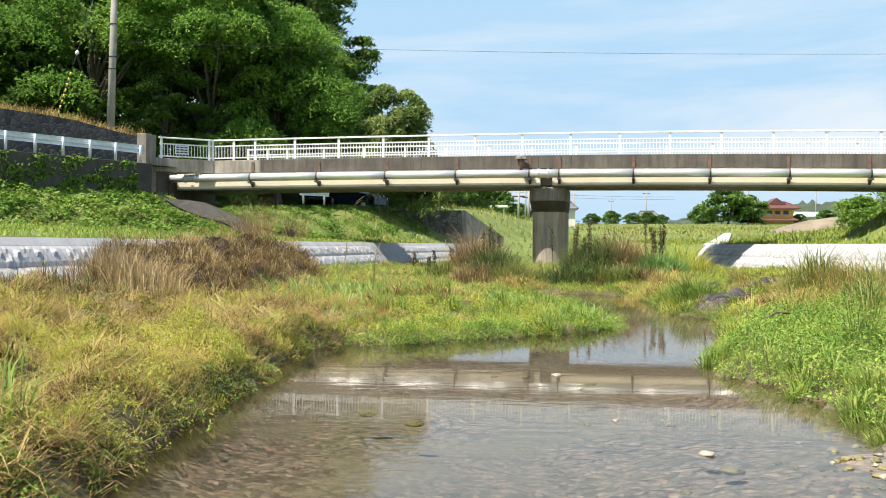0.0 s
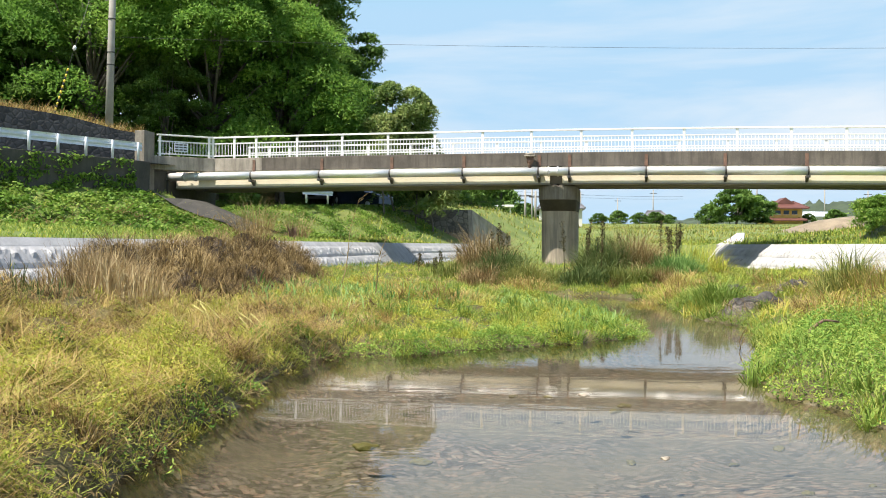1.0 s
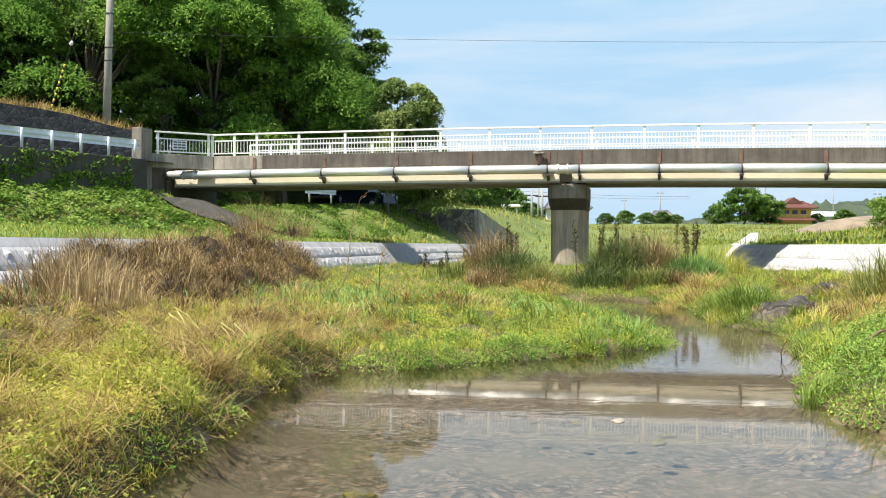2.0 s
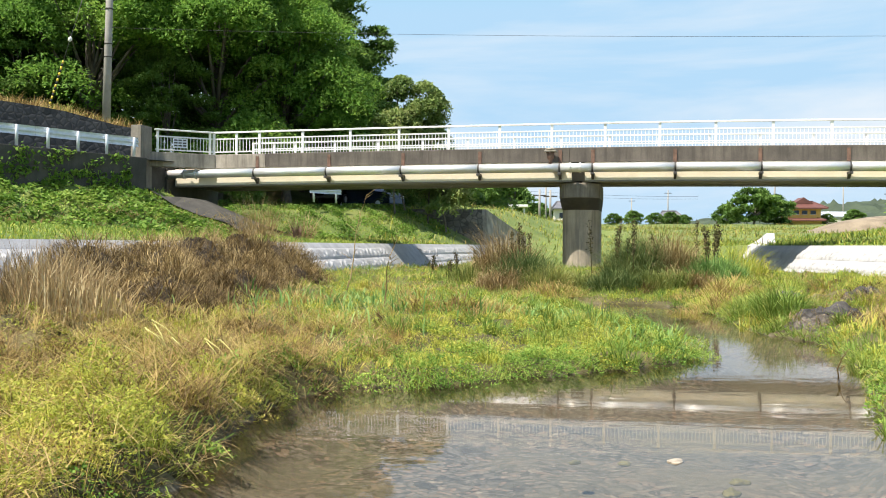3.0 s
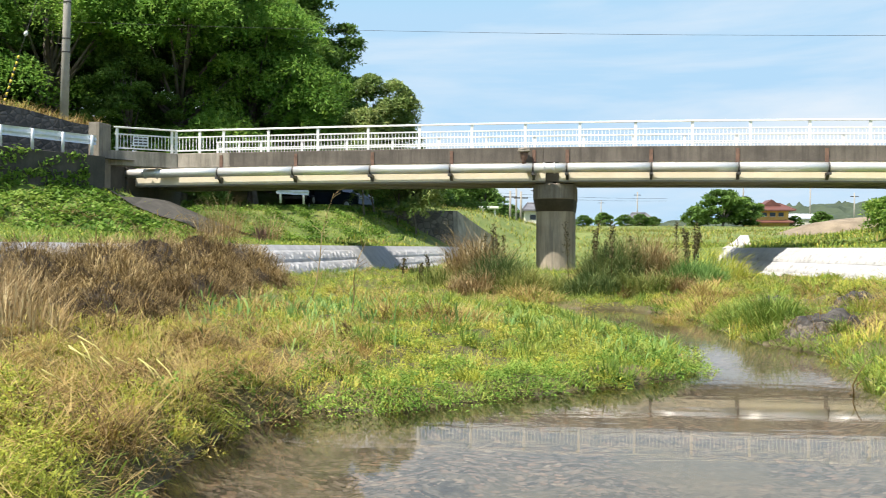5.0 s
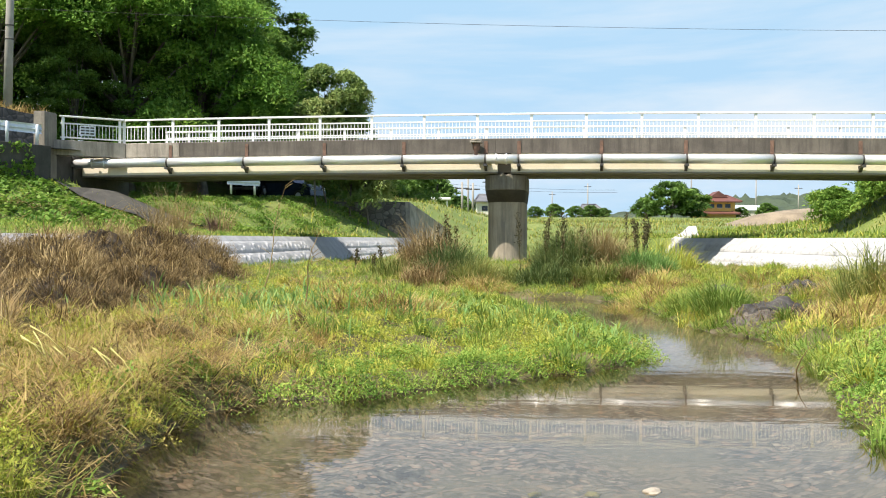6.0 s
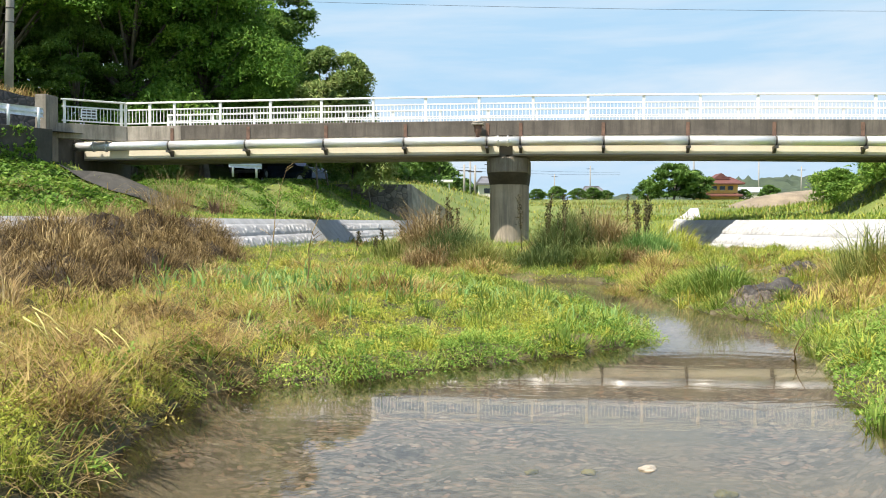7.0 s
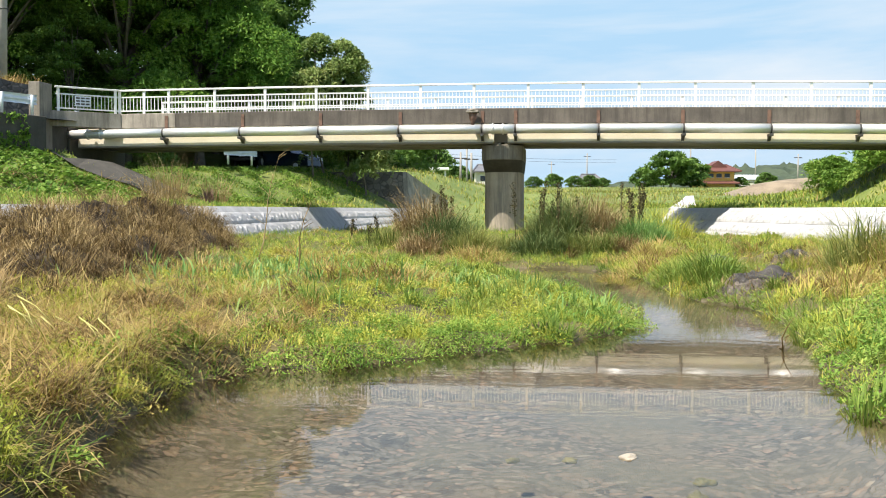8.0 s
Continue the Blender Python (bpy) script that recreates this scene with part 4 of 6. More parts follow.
def dryness(x, y):
    """Where the bank is straw rather than green: the left plain away from the water's edge, patches elsewhere."""
    left = (x < -1.4) * (0.62 + 0.45 * wave(x, y, 2.6, 41)) * (1 - 0.75 * ease(y, 14, 19)) * (0.6 + 0.4 * ease(y, 5.0, 6.5)) * (1 - 0.6 * blob(x, y, -2.6, 9.6, 0.9, 1.5))
    left = left + 0.5 * blob(x, y, -4.8, 17, 1.6, 7)
    right = (x > 1.5) * (0.35 + 0.4 * wave(x, y, 2.6, 42)) * ease(x, 3.6, 5.5) * ease(y, 15, 19)
    rest = 0.8 * blob(x, y, -0.3, 27.5, 1.6, 2.2) + 0.7 * blob(x, y, 4.5, 29, 2.2, 3)
    return np.clip((0.95 * left + right + rest) * (1 - 0.85 * brown_zone(x, y)), 0, 1)


# low mat under everything
P = strew(150000, -8.5, 10.5, 3.5, 36, lambda x, y, d: bank_only(x, y, d) * dryness(x, y) * (1.25 - 0.03 * y))
turf("straw_turf", M_STRAW, P, (0.08, 0.24), (0.004, 0.008), (0.9, 1.6), "matted straw-coloured grass on the river bank", 90, 0.9)
turf("brown_turf", M_DEADBROWN, P[::3] + np.array([0.03, 0.03, 0]), (0.08, 0.22), (0.004, 0.008), (0.9, 1.6), "matted brown dead grass on the river bank", 94, 0.9)
P = strew(170000, -8.5, 2.8, 3.5, 30, lambda x, y, d: bank_only(x, y, d) * (0.85 - 0.6 * dryness(x, y)) * (1 - 0.9 * brown_zone(x, y)))
half = wave(P[:, 0], P[:, 1], 2.1, 46) + NRNG.normal(0, 0.5, len(P)) + 0.12 * (P[:, 1] - 18) > 0.3
turf("bank_turf", M_YELGREEN, P[~half], (0.05, 0.15), (0.004, 0.008), (0.3, 1.5), "fine yellow-green grass on the river bank", 80, 1.2)
turf("bank_green_turf", M_GREEN, P[half], (0.05, 0.15), (0.004, 0.008), (0.2, 1.4), "fine green grass on the river bank", 84, 1.2)
P = strew(90000, 2.2, 10.5, 14, 34, lambda x, y, d: (d > 0.0) * (x < right_wall_x(y) - 0.6) * (0.6 + 0.4 * wave(x, y, 1.8, 49)))
half = wave(P[:, 0], P[:, 1], 2.4, 50) + NRNG.normal(0, 0.4, len(P)) > 0.15
turf("right_turf", M_YELGREEN, P[~half], (0.06, 0.18), (0.004, 0.008), (0.3, 1.5), "yellowing rough grass on the far bank", 86, 1.2)
turf("right_green_turf", M_GREEN, P[half], (0.06, 0.18), (0.004, 0.008), (0.1, 1.3), "green rough grass on the far bank", 88, 1.2)
# tussocks: fallen straw, yellow-green mops, brown remains
C = strew(2600, -7.4, -1.5, 4.2, 18, lambda x, y, d: (d > 0.12) * (x > left_wall_x(y) + 0.9) * dryness(x, y) * 0.85)
tussocks("straw_tussocks", M_STRAW, C, (0.10, 0.30), 95, (0.14, 0.38), (0.003, 0.007), (0.9, 1.65), (0.2, 1.2), "fallen straw-coloured tussocks on the river bank", 0.9)
C = strew(700, -7.0, -1.6, 4.2, 18, lambda x, y, d: (d > 0.12) * (x > left_wall_x(y) + 0.9) * (0.15 + 0.5 * dryness(x, y)))
tussocks("brown_tussocks", M_DEADBROWN, C, (0.10, 0.26), 80, (0.14, 0.36), (0.004, 0.009), (0.6, 1.6), (0.3, 1.2), "dead brown tussocks on the river bank", 0.9)
C = strew(2200, -7.0, 1.8, 4.2, 27, lambda x, y, d: bank_only(x, y, d) * (d > 0.05) * (0.85 - 0.6 * dryness(x, y)) * (1 - 0.9 * brown_zone(x, y)) * (0.55 + 0.5 * wave(x, y, 1.7, 25)))
tussocks("yellow_green_tussocks", M_YELGREEN, C, (0.08, 0.24), 85, (0.10, 0.26), (0.003, 0.007), (0.3, 1.4), (0.8, 1.9), "arching yellow-green grass tussocks on the river bank", 0.5)
C = strew(380, 2.8, 10, 15, 34, lambda x, y, d: bank_only(x, y, d) * (d > 0.1) * np.clip(0.35 + 0.9 * wave(x, y, 1.9, 34), 0, 1) * off_heap(x, y))
tussocks("far_bank_brown", M_DEADBROWN, C, (0.15, 0.4), 90, (0.16, 0.42), (0.006, 0.011), (0.8, 1.6), (0.2, 1.0), "flattened brown dead grass on the far bank", 0.9)
C = strew(520, 2.6, 10, 13.5, 34, lambda x, y, d: bank_only(x, y, d) * (d > 0.05) * np.clip(0.5 - 0.9 * wave(x, y, 1.9, 34), 0.1, 1) * off_heap(x, y))
cushions("far_bank_weeds", M_WEED, C, (0.15, 0.38), (0.08, 0.26), 110, (0.02, 0.045), "green leafy weeds in cushions on the far bank")
C = strew(700, 2.6, 10, 13.5, 34, lambda x, y, d: bank_only(x, y, d) * (d > 0.1) * 0.6 * off_heap(x, y))
tussocks("far_bank_tussocks", M_YELGREEN, C, (0.12, 0.34), 58, (0.16, 0.42), (0.006, 0.011), (0.3, 1.4), (0.5, 1.4), "arching yellowing tussocks on the far bank", 0.6)
C = strew(200, 2.8, 10, 15, 34, lambda x, y, d: bank_only(x, y, d) * (d > 0.15) * np.clip(0.10 + 1.1 * wave(x, y, 2.2, 26), 0, 1) * off_heap(x, y))
tussocks("far_bank_straw", M_STRAW, C, (0.15, 0.4), 90, (0.2, 0.5), (0.006, 0.011), (0.7, 1.6), (0.2, 1.0), "fallen straw tussocks on the far bank", 0.9)
# long fallen stems that lie over the mat
C = strew(1500, -5.2, -1.7, 4.2, 16, lambda x, y, d: (d > 0.15) * (1 - brown_zone(x, y)) * np.clip(0.25 + 0.75 * dryness(x, y), 0, 1))
C[:, 2] += 0.12
k = np.repeat(np.arange(len(C)), 14)
P = C[k] + NRNG.normal(0, 0.10, (len(k), 3)) * np.array([1, 1, 0.45])
az = uni(len(C), 0, 6.283)[k] + NRNG.normal(0, 0.5, len(k))
me = blades_mesh("fallen_stems", M_STRAW, P, uni(len(P), 0.18, 0.48), uni(len(P), 0.004, 0.008), uni(len(P), 1.1, 1.75), az, uni(len(P), -0.5, 0.6))
tagged(new("fallen_stems", me), "long fallen straw stems lying over the bank", "straw", kind="stuff")
# the plain between the spit and the pier
plain = lambda x, y, d: bank_only(x, y, d) * (d > 0.05)
P = strew(60000, -5.5, 8.5, 26, 46, lambda x, y, d: plain(x, y, d) * 0.8)
turf("plain_turf", M_GREEN, P, (0.08, 0.20), (0.004, 0.008), (0.2, 1.4), "short green grass on the plain by the pier", 96, 1.2)
C = strew(800, -5.5, 8.5, 26, 44, lambda x, y, d: plain(x, y, d) * np.clip(0.45 + 0.6 * wave(x, y, 2.0, 35), 0, 1))
tussocks("plain_tussocks", M_YELGREEN, C, (0.15, 0.4), 60, (0.14, 0.34), (0.005, 0.010), (0.3, 1.4), (0.5, 1.5), "yellow-green tussocks on the plain by the pier", 0.5)
C = strew(230, -5.5, 8.5, 25, 44, lambda x, y, d: plain(x, y, d) * np.clip(0.25 - 0.8 * wave(x, y, 2.0, 35), 0, 1))
tussocks("plain_straw", M_STRAW, C, (0.15, 0.45), 80, (0.2, 0.5), (0.005, 0.010), (0.8, 1.6), (0.2, 1.0), "fallen straw on the plain by the pier", 0.9)
# creeping small-leaved plants in low domes
C = strew(3000, -6.6, 1.9, 4.2, 26, lambda x, y, d: bank_only(x, y, d) * (0.8 - 0.55 * dryness(x, y)) * (1 - 0.95 * brown_zone(x, y)) * (0.55 + 0.6 * wave(x, y, 1.5, 27)))
cushions("yellow_creepers", M_YELGREEN, C, (0.10, 0.30), (0.06, 0.20), 150, (0.016, 0.038), "yellow-green creeping plants in low cushions")
C = strew(3400, -2.6, 2.4, 12.8, 26, lambda x, y, d: (d > -0.08) * (0.2 + 0.8 * (d < 0.9) * (y < 17)) * (0.6 + 0.6 * wave(x, y, 1.1, 28)))
cushions("spit_weeds", M_WEED, C, (0.10, 0.26), (0.06, 0.20), 140, (0.014, 0.034), "small green leafy weeds on the grassy spit")
C = strew(800, -5.0, -1.7, 4.2, 13.6, lambda x, y, d: (d > 0.05) * (1 - brown_zone(x, y)) * np.clip(0.45 + 0.35 * ease(x, -3.6, -2.4) + 0.9 * blob(x, y, -2.9, 9.2, 1.2, 1.8) + 0.5 * wave(x, y, 1.3, 30), 0.05, 1))
cushions("matted_creepers", M_YELGREEN, C, (0.10, 0.28), (0.07, 0.20), 120, (0.014, 0.032), "yellow-green creeping plants matted over the straw")
C = strew(330, -4.2, -1.9, 7.6, 11.8, lambda x, y, d: (d > 0.12) * (0.15 + 0.85 * blob(x, y, -2.8, 9.6, 0.9, 1.6)))
cushions("bright_creepers", M_YELGREEN, C, (0.12, 0.30), (0.14, 0.28), 170, (0.014, 0.034), "bright yellow-green creepers on top of the bank")
tussocks("bright_tussocks", M_YELGREEN, C[::2], (0.08, 0.22), 60, (0.16, 0.32), (0.003, 0.007), (0.3, 1.3), (0.8, 1.8), "bright yellow-green grass on top of the bank", 0.5)
C = strew(500, -6.0, -1.4, 3.8, 13.5, lambda x, y, d: (d > -0.03) * ((d < 0.45) * 0.45 + 0.8 * (1 - ease(y, 5.6, 7.2)) + 0.08) * (0.5 + 0.7 * wave(x, y, 1.0, 29)))
cushions("edge_weeds", M_WEED, C, (0.10, 0.26), (0.08, 0.24), 170, (0.015, 0.036), "bright green leafy weeds at the bank edge", 0.6, 0.6)
C = strew(150, -6.5, -2.2, 3.8, 9.5, lambda x, y, d: (d > 0.3) * 0.8 * (1 - ease(y, 5.4, 7.2)))
tussocks("grass_sprays", M_GREEN, C, (0.08, 0.2), 46, (0.25, 0.5), (0.008, 0.015), (0.1, 0.8), (0.4, 1.2), "sprays of broad green grass among the straw", 0.3)


def outward(P):
    """The way from each point to the water."""
    x, y = P[:, 0], P[:, 1]
    gx, gy = shore(x + 0.05, y) - shore(x - 0.05, y), shore(x, y + 0.05) - shore(x, y - 0.05)
    return np.arctan2(-gy, -gx)


def greens(x, y):
    """Lush green: the island's outer rim and tip, the right bank by the water, the near left corner."""
    g = 0.9 * blob(x, y, 1.6, 17.2, 1.3, 2.6) + 0.55 * blob(x, y, 0.2, 17.5, 2.0, 2.8) + 0.8 * blob(x, y, 0.6, 21.5, 1.9, 2.6) + 0.5 * blob(x, y, -4, 5, 2.5, 2.2)
    g = g + (x > 2) * (1 - ease(y, 13.5, 16.5)) * 1.0 + (x > 2.8) * 0.8 * blob(x, y, 4.2, 21.5, 1.0, 2.6) + 0.35 * blob(x, y, -2.5, 30, 4, 3)
    return np.clip(g, 0, 1)


C = strew(2000, -3.5, 10.5, 3.5, 36, lambda x, y, d: bank_only(x, y, d) * greens(x, y) * 0.7)
tussocks("green_tussocks", M_GREEN, C, (0.10, 0.28), 90, (0.14, 0.33), (0.007, 0.013), (0.1, 0.9), (0.4, 1.3), "lush green grass tussocks along the water", 0.4)
# drooping rim over the water
P = strew(60000, -2.6, 4.5, 3.5, 27, lambda x, y, d: (d > 0.0) * (d < 0.2) * ((x < 1.9) | (y > 14)))
keep = (P[:, 0] > -1.5) | (uni(len(P), 0, 1) < 0.35)
grass("rim_grass", M_GREEN, P[keep], (0.15, 0.36), (0.006, 0.012), (0.4, 1.3), (0.5, 1.3), "green grass hanging over the water's edge", azim=outward(P[keep]), drift=0.8)
grass("rim_straw", M_STRAW, P[~keep], (0.12, 0.34), (0.005, 0.010), (0.6, 1.5), (0.4, 1.2), "straw hanging over the water's edge", azim=outward(P[~keep]), drift=0.9)
# broad reed leaves
P = strew(22000, -4.5, 4, 14, 27, lambda x, y, d: bank_only(x, y, d) * np.clip(0.9 * blob(x, y, -2.7, 19.5, 1.0, 2.6) + 0.9 * blob(x, y, 0.0, 19.4, 1.1, 0.9) + 0.5 * blob(x, y, 1.5, 16.9, 0.6, 0.9), 0, 1) * 0.95)
grass("reed_leaves", M_REEDGREEN, P, (0.22, 0.46), (0.009, 0.018), (0.05, 0.7), (0.4, 1.3), "broad fresh green reed leaves")
# right bank: leafy weeds
P = strew(125000, 2.0, 8.5, 4.5, 16, lambda x, y, d: (d > 0.0) * (1.0 - 0.5 * ease(x, 5, 8.5)))
rise = ease(shore(P[:, 0], P[:, 1]), 0.0, 0.7)
top = np.clip(0.12 + 0.10 * P[:, 0] - 0.15, 0.15, 0.6) * (0.7 + 0.5 * (0.5 + 0.5 * wave(P[:, 0], P[:, 1], 0.9, 47)))
P[:, 2] += top * (0.25 + 0.75 * rise) * NRNG.uniform(0.05, 1.0, len(P)) ** 0.6
ob = new("leafy_weeds", leaves_mesh("leafy_weeds", M_WEED, P, uni(len(P), 0.022, 0.052), 0.6, 0.45))
tagged(ob, "dense bright green leafy weeds on the bank", "weeds", kind="stuff")
P = strew(14000, 2.2, 9.5, 4.5, 17, lambda x, y, d: (d > 0.25) * (0.40 + 0.5 * wave(x, y, 1.4, 48)))
grass("right_bank_grass", M_GREEN, P, (0.22, 0.6), (0.006, 0.012), (0.2, 1.0), (0.3, 1.1), "tall green grass among weeds")
C = strew(330, 3.4, 8.5, 6.0, 16, lambda x, y, d: (d > 0.9) * (0.06 + 0.9 * ease(x, 4.4, 5.8)))
tussocks("tall_grass", M_TALL, C, (0.1, 0.3), 46, (0.5, 1.25), (0.005, 0.010), (0.1, 0.7), (0.4, 1.3), "tall arching grass on the high bank", 0.35)
P = strew(900, 4.3, 8.5, 6.5, 16, lambda x, y, d: 0.9 * ease(x, 4.3, 5.4))
grass("seeding_stalks", M_TANREED, P, (0.9, 1.7), (0.006, 0.010), (0.02, 0.3), (0.1, 0.9), "pale seeding grass stalks on the high bank")
# the eroded edge
P = strew(15000, -2.8, -1.2, 4, 13.6, lambda x, y, d: (d > -0.02) * (d < 0.20) * (0.6 + 0.7 * wave(x, y, 1.2, 52)))
P[:, 2] = np.maximum(P[:, 2], 0.0)
grass("hanging_roots", M_DEADBROWN, P, (0.10, 0.30), (0.004, 0.011), (0.9, 1.9), (0.2, 0.9), "brown dead stems and roots along the eroded edge", azim=np.zeros(len(P)), drift=0.9)


def tuft(name, mat, cx, cy, rx, ry, n, length, width, lean, curl, label, category, outward=0.8, mound=0.0):
    """A clump of stems that fan out from its middle."""
    a, q = uni(n, 0, 6.28), np.sqrt(uni(n, 0, 1))
    x, y = cx + rx * q * np.cos(a), cy + ry * q * np.sin(a)
    P = np.stack([x, y, np.maximum(land(x, y), -0.1) - 0.02 + mound * (1 - q * q) * uni(n, 0.0, 1.0)], -1)
    az = np.where(uni(n, 0, 1) < outward, a + NRNG.normal(0, 0.7, n), uni(n, 0, 6.28))
    far = 1 + 0.03 * max(0, cy - 10)
    me = blades_mesh(name, mat, P, uni(n, *length) * (1.05 - 0.35 * q), uni(n, *width) * far, uni(n, *lean) * (0.35 + 0.65 * q), az, uni(n, *curl))
    return tagged(new(name, me), label, category)


# near-black brown that stands for the shade deep among the stems
M_STEMSHADE = rough_mat("stem_depth_shade", (0.022, 0.016, 0.009), (0.075, 0.052, 0.028), 3.0, 40, bump=1.0)


def dead_bush(lobes, per, label):
    """A collapsed mound of weeds: a dark core, added as shade, under plumes of stems that droop outward."""
    bush = thing("dead_bush", label, "dead bush")
    P, A, S = [], [], []
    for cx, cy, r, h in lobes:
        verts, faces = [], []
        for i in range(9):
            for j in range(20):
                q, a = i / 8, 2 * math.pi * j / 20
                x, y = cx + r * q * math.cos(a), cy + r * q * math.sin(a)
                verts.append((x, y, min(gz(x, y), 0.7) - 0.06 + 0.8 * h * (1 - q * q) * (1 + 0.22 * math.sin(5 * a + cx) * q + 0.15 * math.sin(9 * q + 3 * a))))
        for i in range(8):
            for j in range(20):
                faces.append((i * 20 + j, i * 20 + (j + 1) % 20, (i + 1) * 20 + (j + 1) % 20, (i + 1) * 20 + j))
        put("shade_core", mesh_from("shade_core", verts, faces, M_STEMSHADE), bush)
        # plumes: bundles of stems with a common way
        k = int(per * r * r / 30)
        pa, pq = uni(k, 0, 6.283), np.sqrt(uni(k, 0, 1))
        i = np.repeat(np.arange(k), 30)
        m = len(i)
        x = cx + r * pq[i] * np.cos(pa[i]) + NRNG.normal(0, 0.07, m)
        y = cy + r * pq[i] * np.sin(pa[i]) + NRNG.normal(0, 0.07, m)
        z = np.minimum(land(x, y), 0.7) + h * (1 - pq[i] ** 2) * uni(m, 0.55, 0.98)
        P.append(np.stack([x, y, z], -1))
        A.append((pa + NRNG.normal(0, 0.8, k))[i] + NRNG.normal(0, 0.35, m))
        S.append(uni(k, 0.6, 1.3)[i])
    P, A, S = np.concatenate(P), np.concatenate(A), np.concatenate(S)
    n = len(P)
    tagged(put("plume", blades_mesh("plume", M_DEADBROWN, P, uni(n, 0.14, 0.46) * S, uni(n, 0.005, 0.011), uni(n, 0.2, 1.5), A, uni(n, 0.5, 1.6)), bush), kind="stuff")
    return bush


def gz(x, y):
    return float(land(np.array([float(x)]), np.array([float(y)]))[0])


for lobes in (((-6.95, 19.4, 1.0, 0.85), (-6.6, 21.0, 1.0, 0.98), (-5.9, 19.9, 0.9, 0.62)), ((-6.35, 22.8, 1.05, 1.05), (-6.1, 24.4, 1.0, 1.08), (-5.4, 22.9, 0.9, 0.72)),
              ((-5.85, 25.6, 1.0, 1.08), (-5.65, 26.8, 0.9, 0.9), (-5.0, 25.2, 0.8, 0.5)), ((-5.3, 18.0, 0.9, 0.55), (-4.8, 16.6, 0.8, 0.36), (-4.9, 20.6, 0.8, 0.45))):
    dead_bush(lobes, 4200, "collapsed mound of dead brown weed stems by the revetment")
C = strew(900, -7.2, -3.2, 10.5, 23, lambda x, y, d: (x > left_wall_x(y) + 1.0) * 0.9 * brown_zone(x, y))
tussocks("brown_brush", M_DEADBROWN, C, (0.15, 0.4), 70, (0.12, 0.34), (0.004, 0.009), (0.7, 1.7), (0.2, 1.2), "flattened brown brush below the revetment", 0.8)
for cx, cy, n, hgt in ((-4.55, 13.9, 420, 0.95), (-5.1, 14.5, 420, 1.0), (-5.7, 15.2, 360, 1.05), (-6.1, 16.8, 300, 1.05)):
    tuft("dry_reed_clump", M_TANREED, cx, cy, 0.55, 0.6, n, (hgt * 0.6, hgt), (0.006, 0.013), (0.02, 0.6), (0.0, 0.9), "upright clump of dry tan reeds", "reeds", 0.35)
tuft("shoot_clump", M_SEDGE, -5.2, 13.0, 0.5, 1.6, 220, (0.2, 0.45), (0.008, 0.014), (0.1, 0.5), (0.2, 0.6), "green shoots among the dry reeds", "grass")
# pale broken stalks
stalks = thing("broken_stalks", "pale yellow broken reed stalks lying on the straw", "stalks")
rs = random.Random(11)
for k in range(10):
    bx, by = -2.95 + rs.gauss(0, 0.13), 12.3 + rs.gauss(0, 0.35)
    bz = float(land(np.array([bx]), np.array([by]))[0])
    a, ln = rs.uniform(-0.8, 0.9), rs.uniform(0.16, 0.32)
    put("stalk", tube_mesh("stalk", M_STALK, [(bx, by, bz + 0.30), (bx + ln * 0.5 * math.cos(a), by - ln * 0.5 * math.sin(a), bz + 0.23), (bx + ln * math.cos(a), by - ln * math.sin(a), bz + 0.10)], [0.005, 0.004, 0.003], 6), stalks)

# tall growth round the pier: dark green sprays, tan dead grass, blue-green mops
for cx, cy, rx, ry, n, hgt, mat, lab in (
        (-0.7, 33.0, 0.6, 1.0, 900, 1.75, M_TANREED, "tall dry tan weeds beside the pier"), (-0.1, 31.4, 0.6, 0.9, 1500, 1.15, M_SEDGE, "dark green tall grass beside the pier"),
        (0.5, 30.3, 0.6, 0.7, 1300, 0.75, M_TALL, "green grass below the pier"), (-0.6, 30.4, 0.6, 0.7, 900, 0.7, M_TANREED, "tan dead grass below the pier"),
        (2.9, 31.3, 0.55, 0.8, 1700, 1.45, M_SEDGE, "dark green tall grass beside the pier"), (3.9, 31.8, 0.55, 0.9, 1300, 1.75, M_TANREED, "tall tan seeding grass beside the pier"),
        (3.6, 32.6, 0.6, 0.8, 900, 1.7, M_TALL, "tall yellowing grass beside the pier"), (4.9, 30.8, 0.65, 0.8, 1900, 0.95, M_REEDGREEN, "rounded blue-green grass mop beside the pier"),
        (5.9, 33.2, 0.8, 1.2, 900, 1.2, M_YELGREEN, "tall yellowing grass beside the pier"), (2.3, 29.9, 0.6, 0.6, 1200, 0.7, M_SEDGE, "green grass below the pier"),
        (3.5, 29.7, 0.5, 0.5, 1100, 0.75, M_TALL, "green grass below the pier"), (4.2, 29.9, 0.5, 0.5, 900, 0.6, M_TANREED, "tan dead grass below the pier"),
        (1.4, 30.6, 0.5, 0.6, 600, 0.5, M_TALL, "short green grass below the pier"), (-1.6, 32.4, 0.6, 1.0, 500, 0.8, M_TALL, "tall yellowing weeds beside the pier"),
        (4.1, 20.9, 0.28, 0.45, 800, 0.8, M_GREEN, "lush green grass clump at the water"), (4.05, 22.6, 0.35, 0.6, 700, 0.5, M_GREEN, "lush green grass clump at the water"),
        (6.3, 20.6, 0.35, 0.45, 500, 1.15, M_TALL, "tall yellowing weed on the bank"), (6.9, 20.0, 0.6, 0.9, 900, 0.8, M_STRAW, "dry grass clump on the bank")):
    tuft("grass_clump", mat, cx, cy, rx * 1.25, ry * 1.2, round(n * 1.7), (hgt * 0.35, hgt * 1.32), (0.007, 0.015), (0.05, 0.85), (0.3, 1.5), lab, "grass clump")


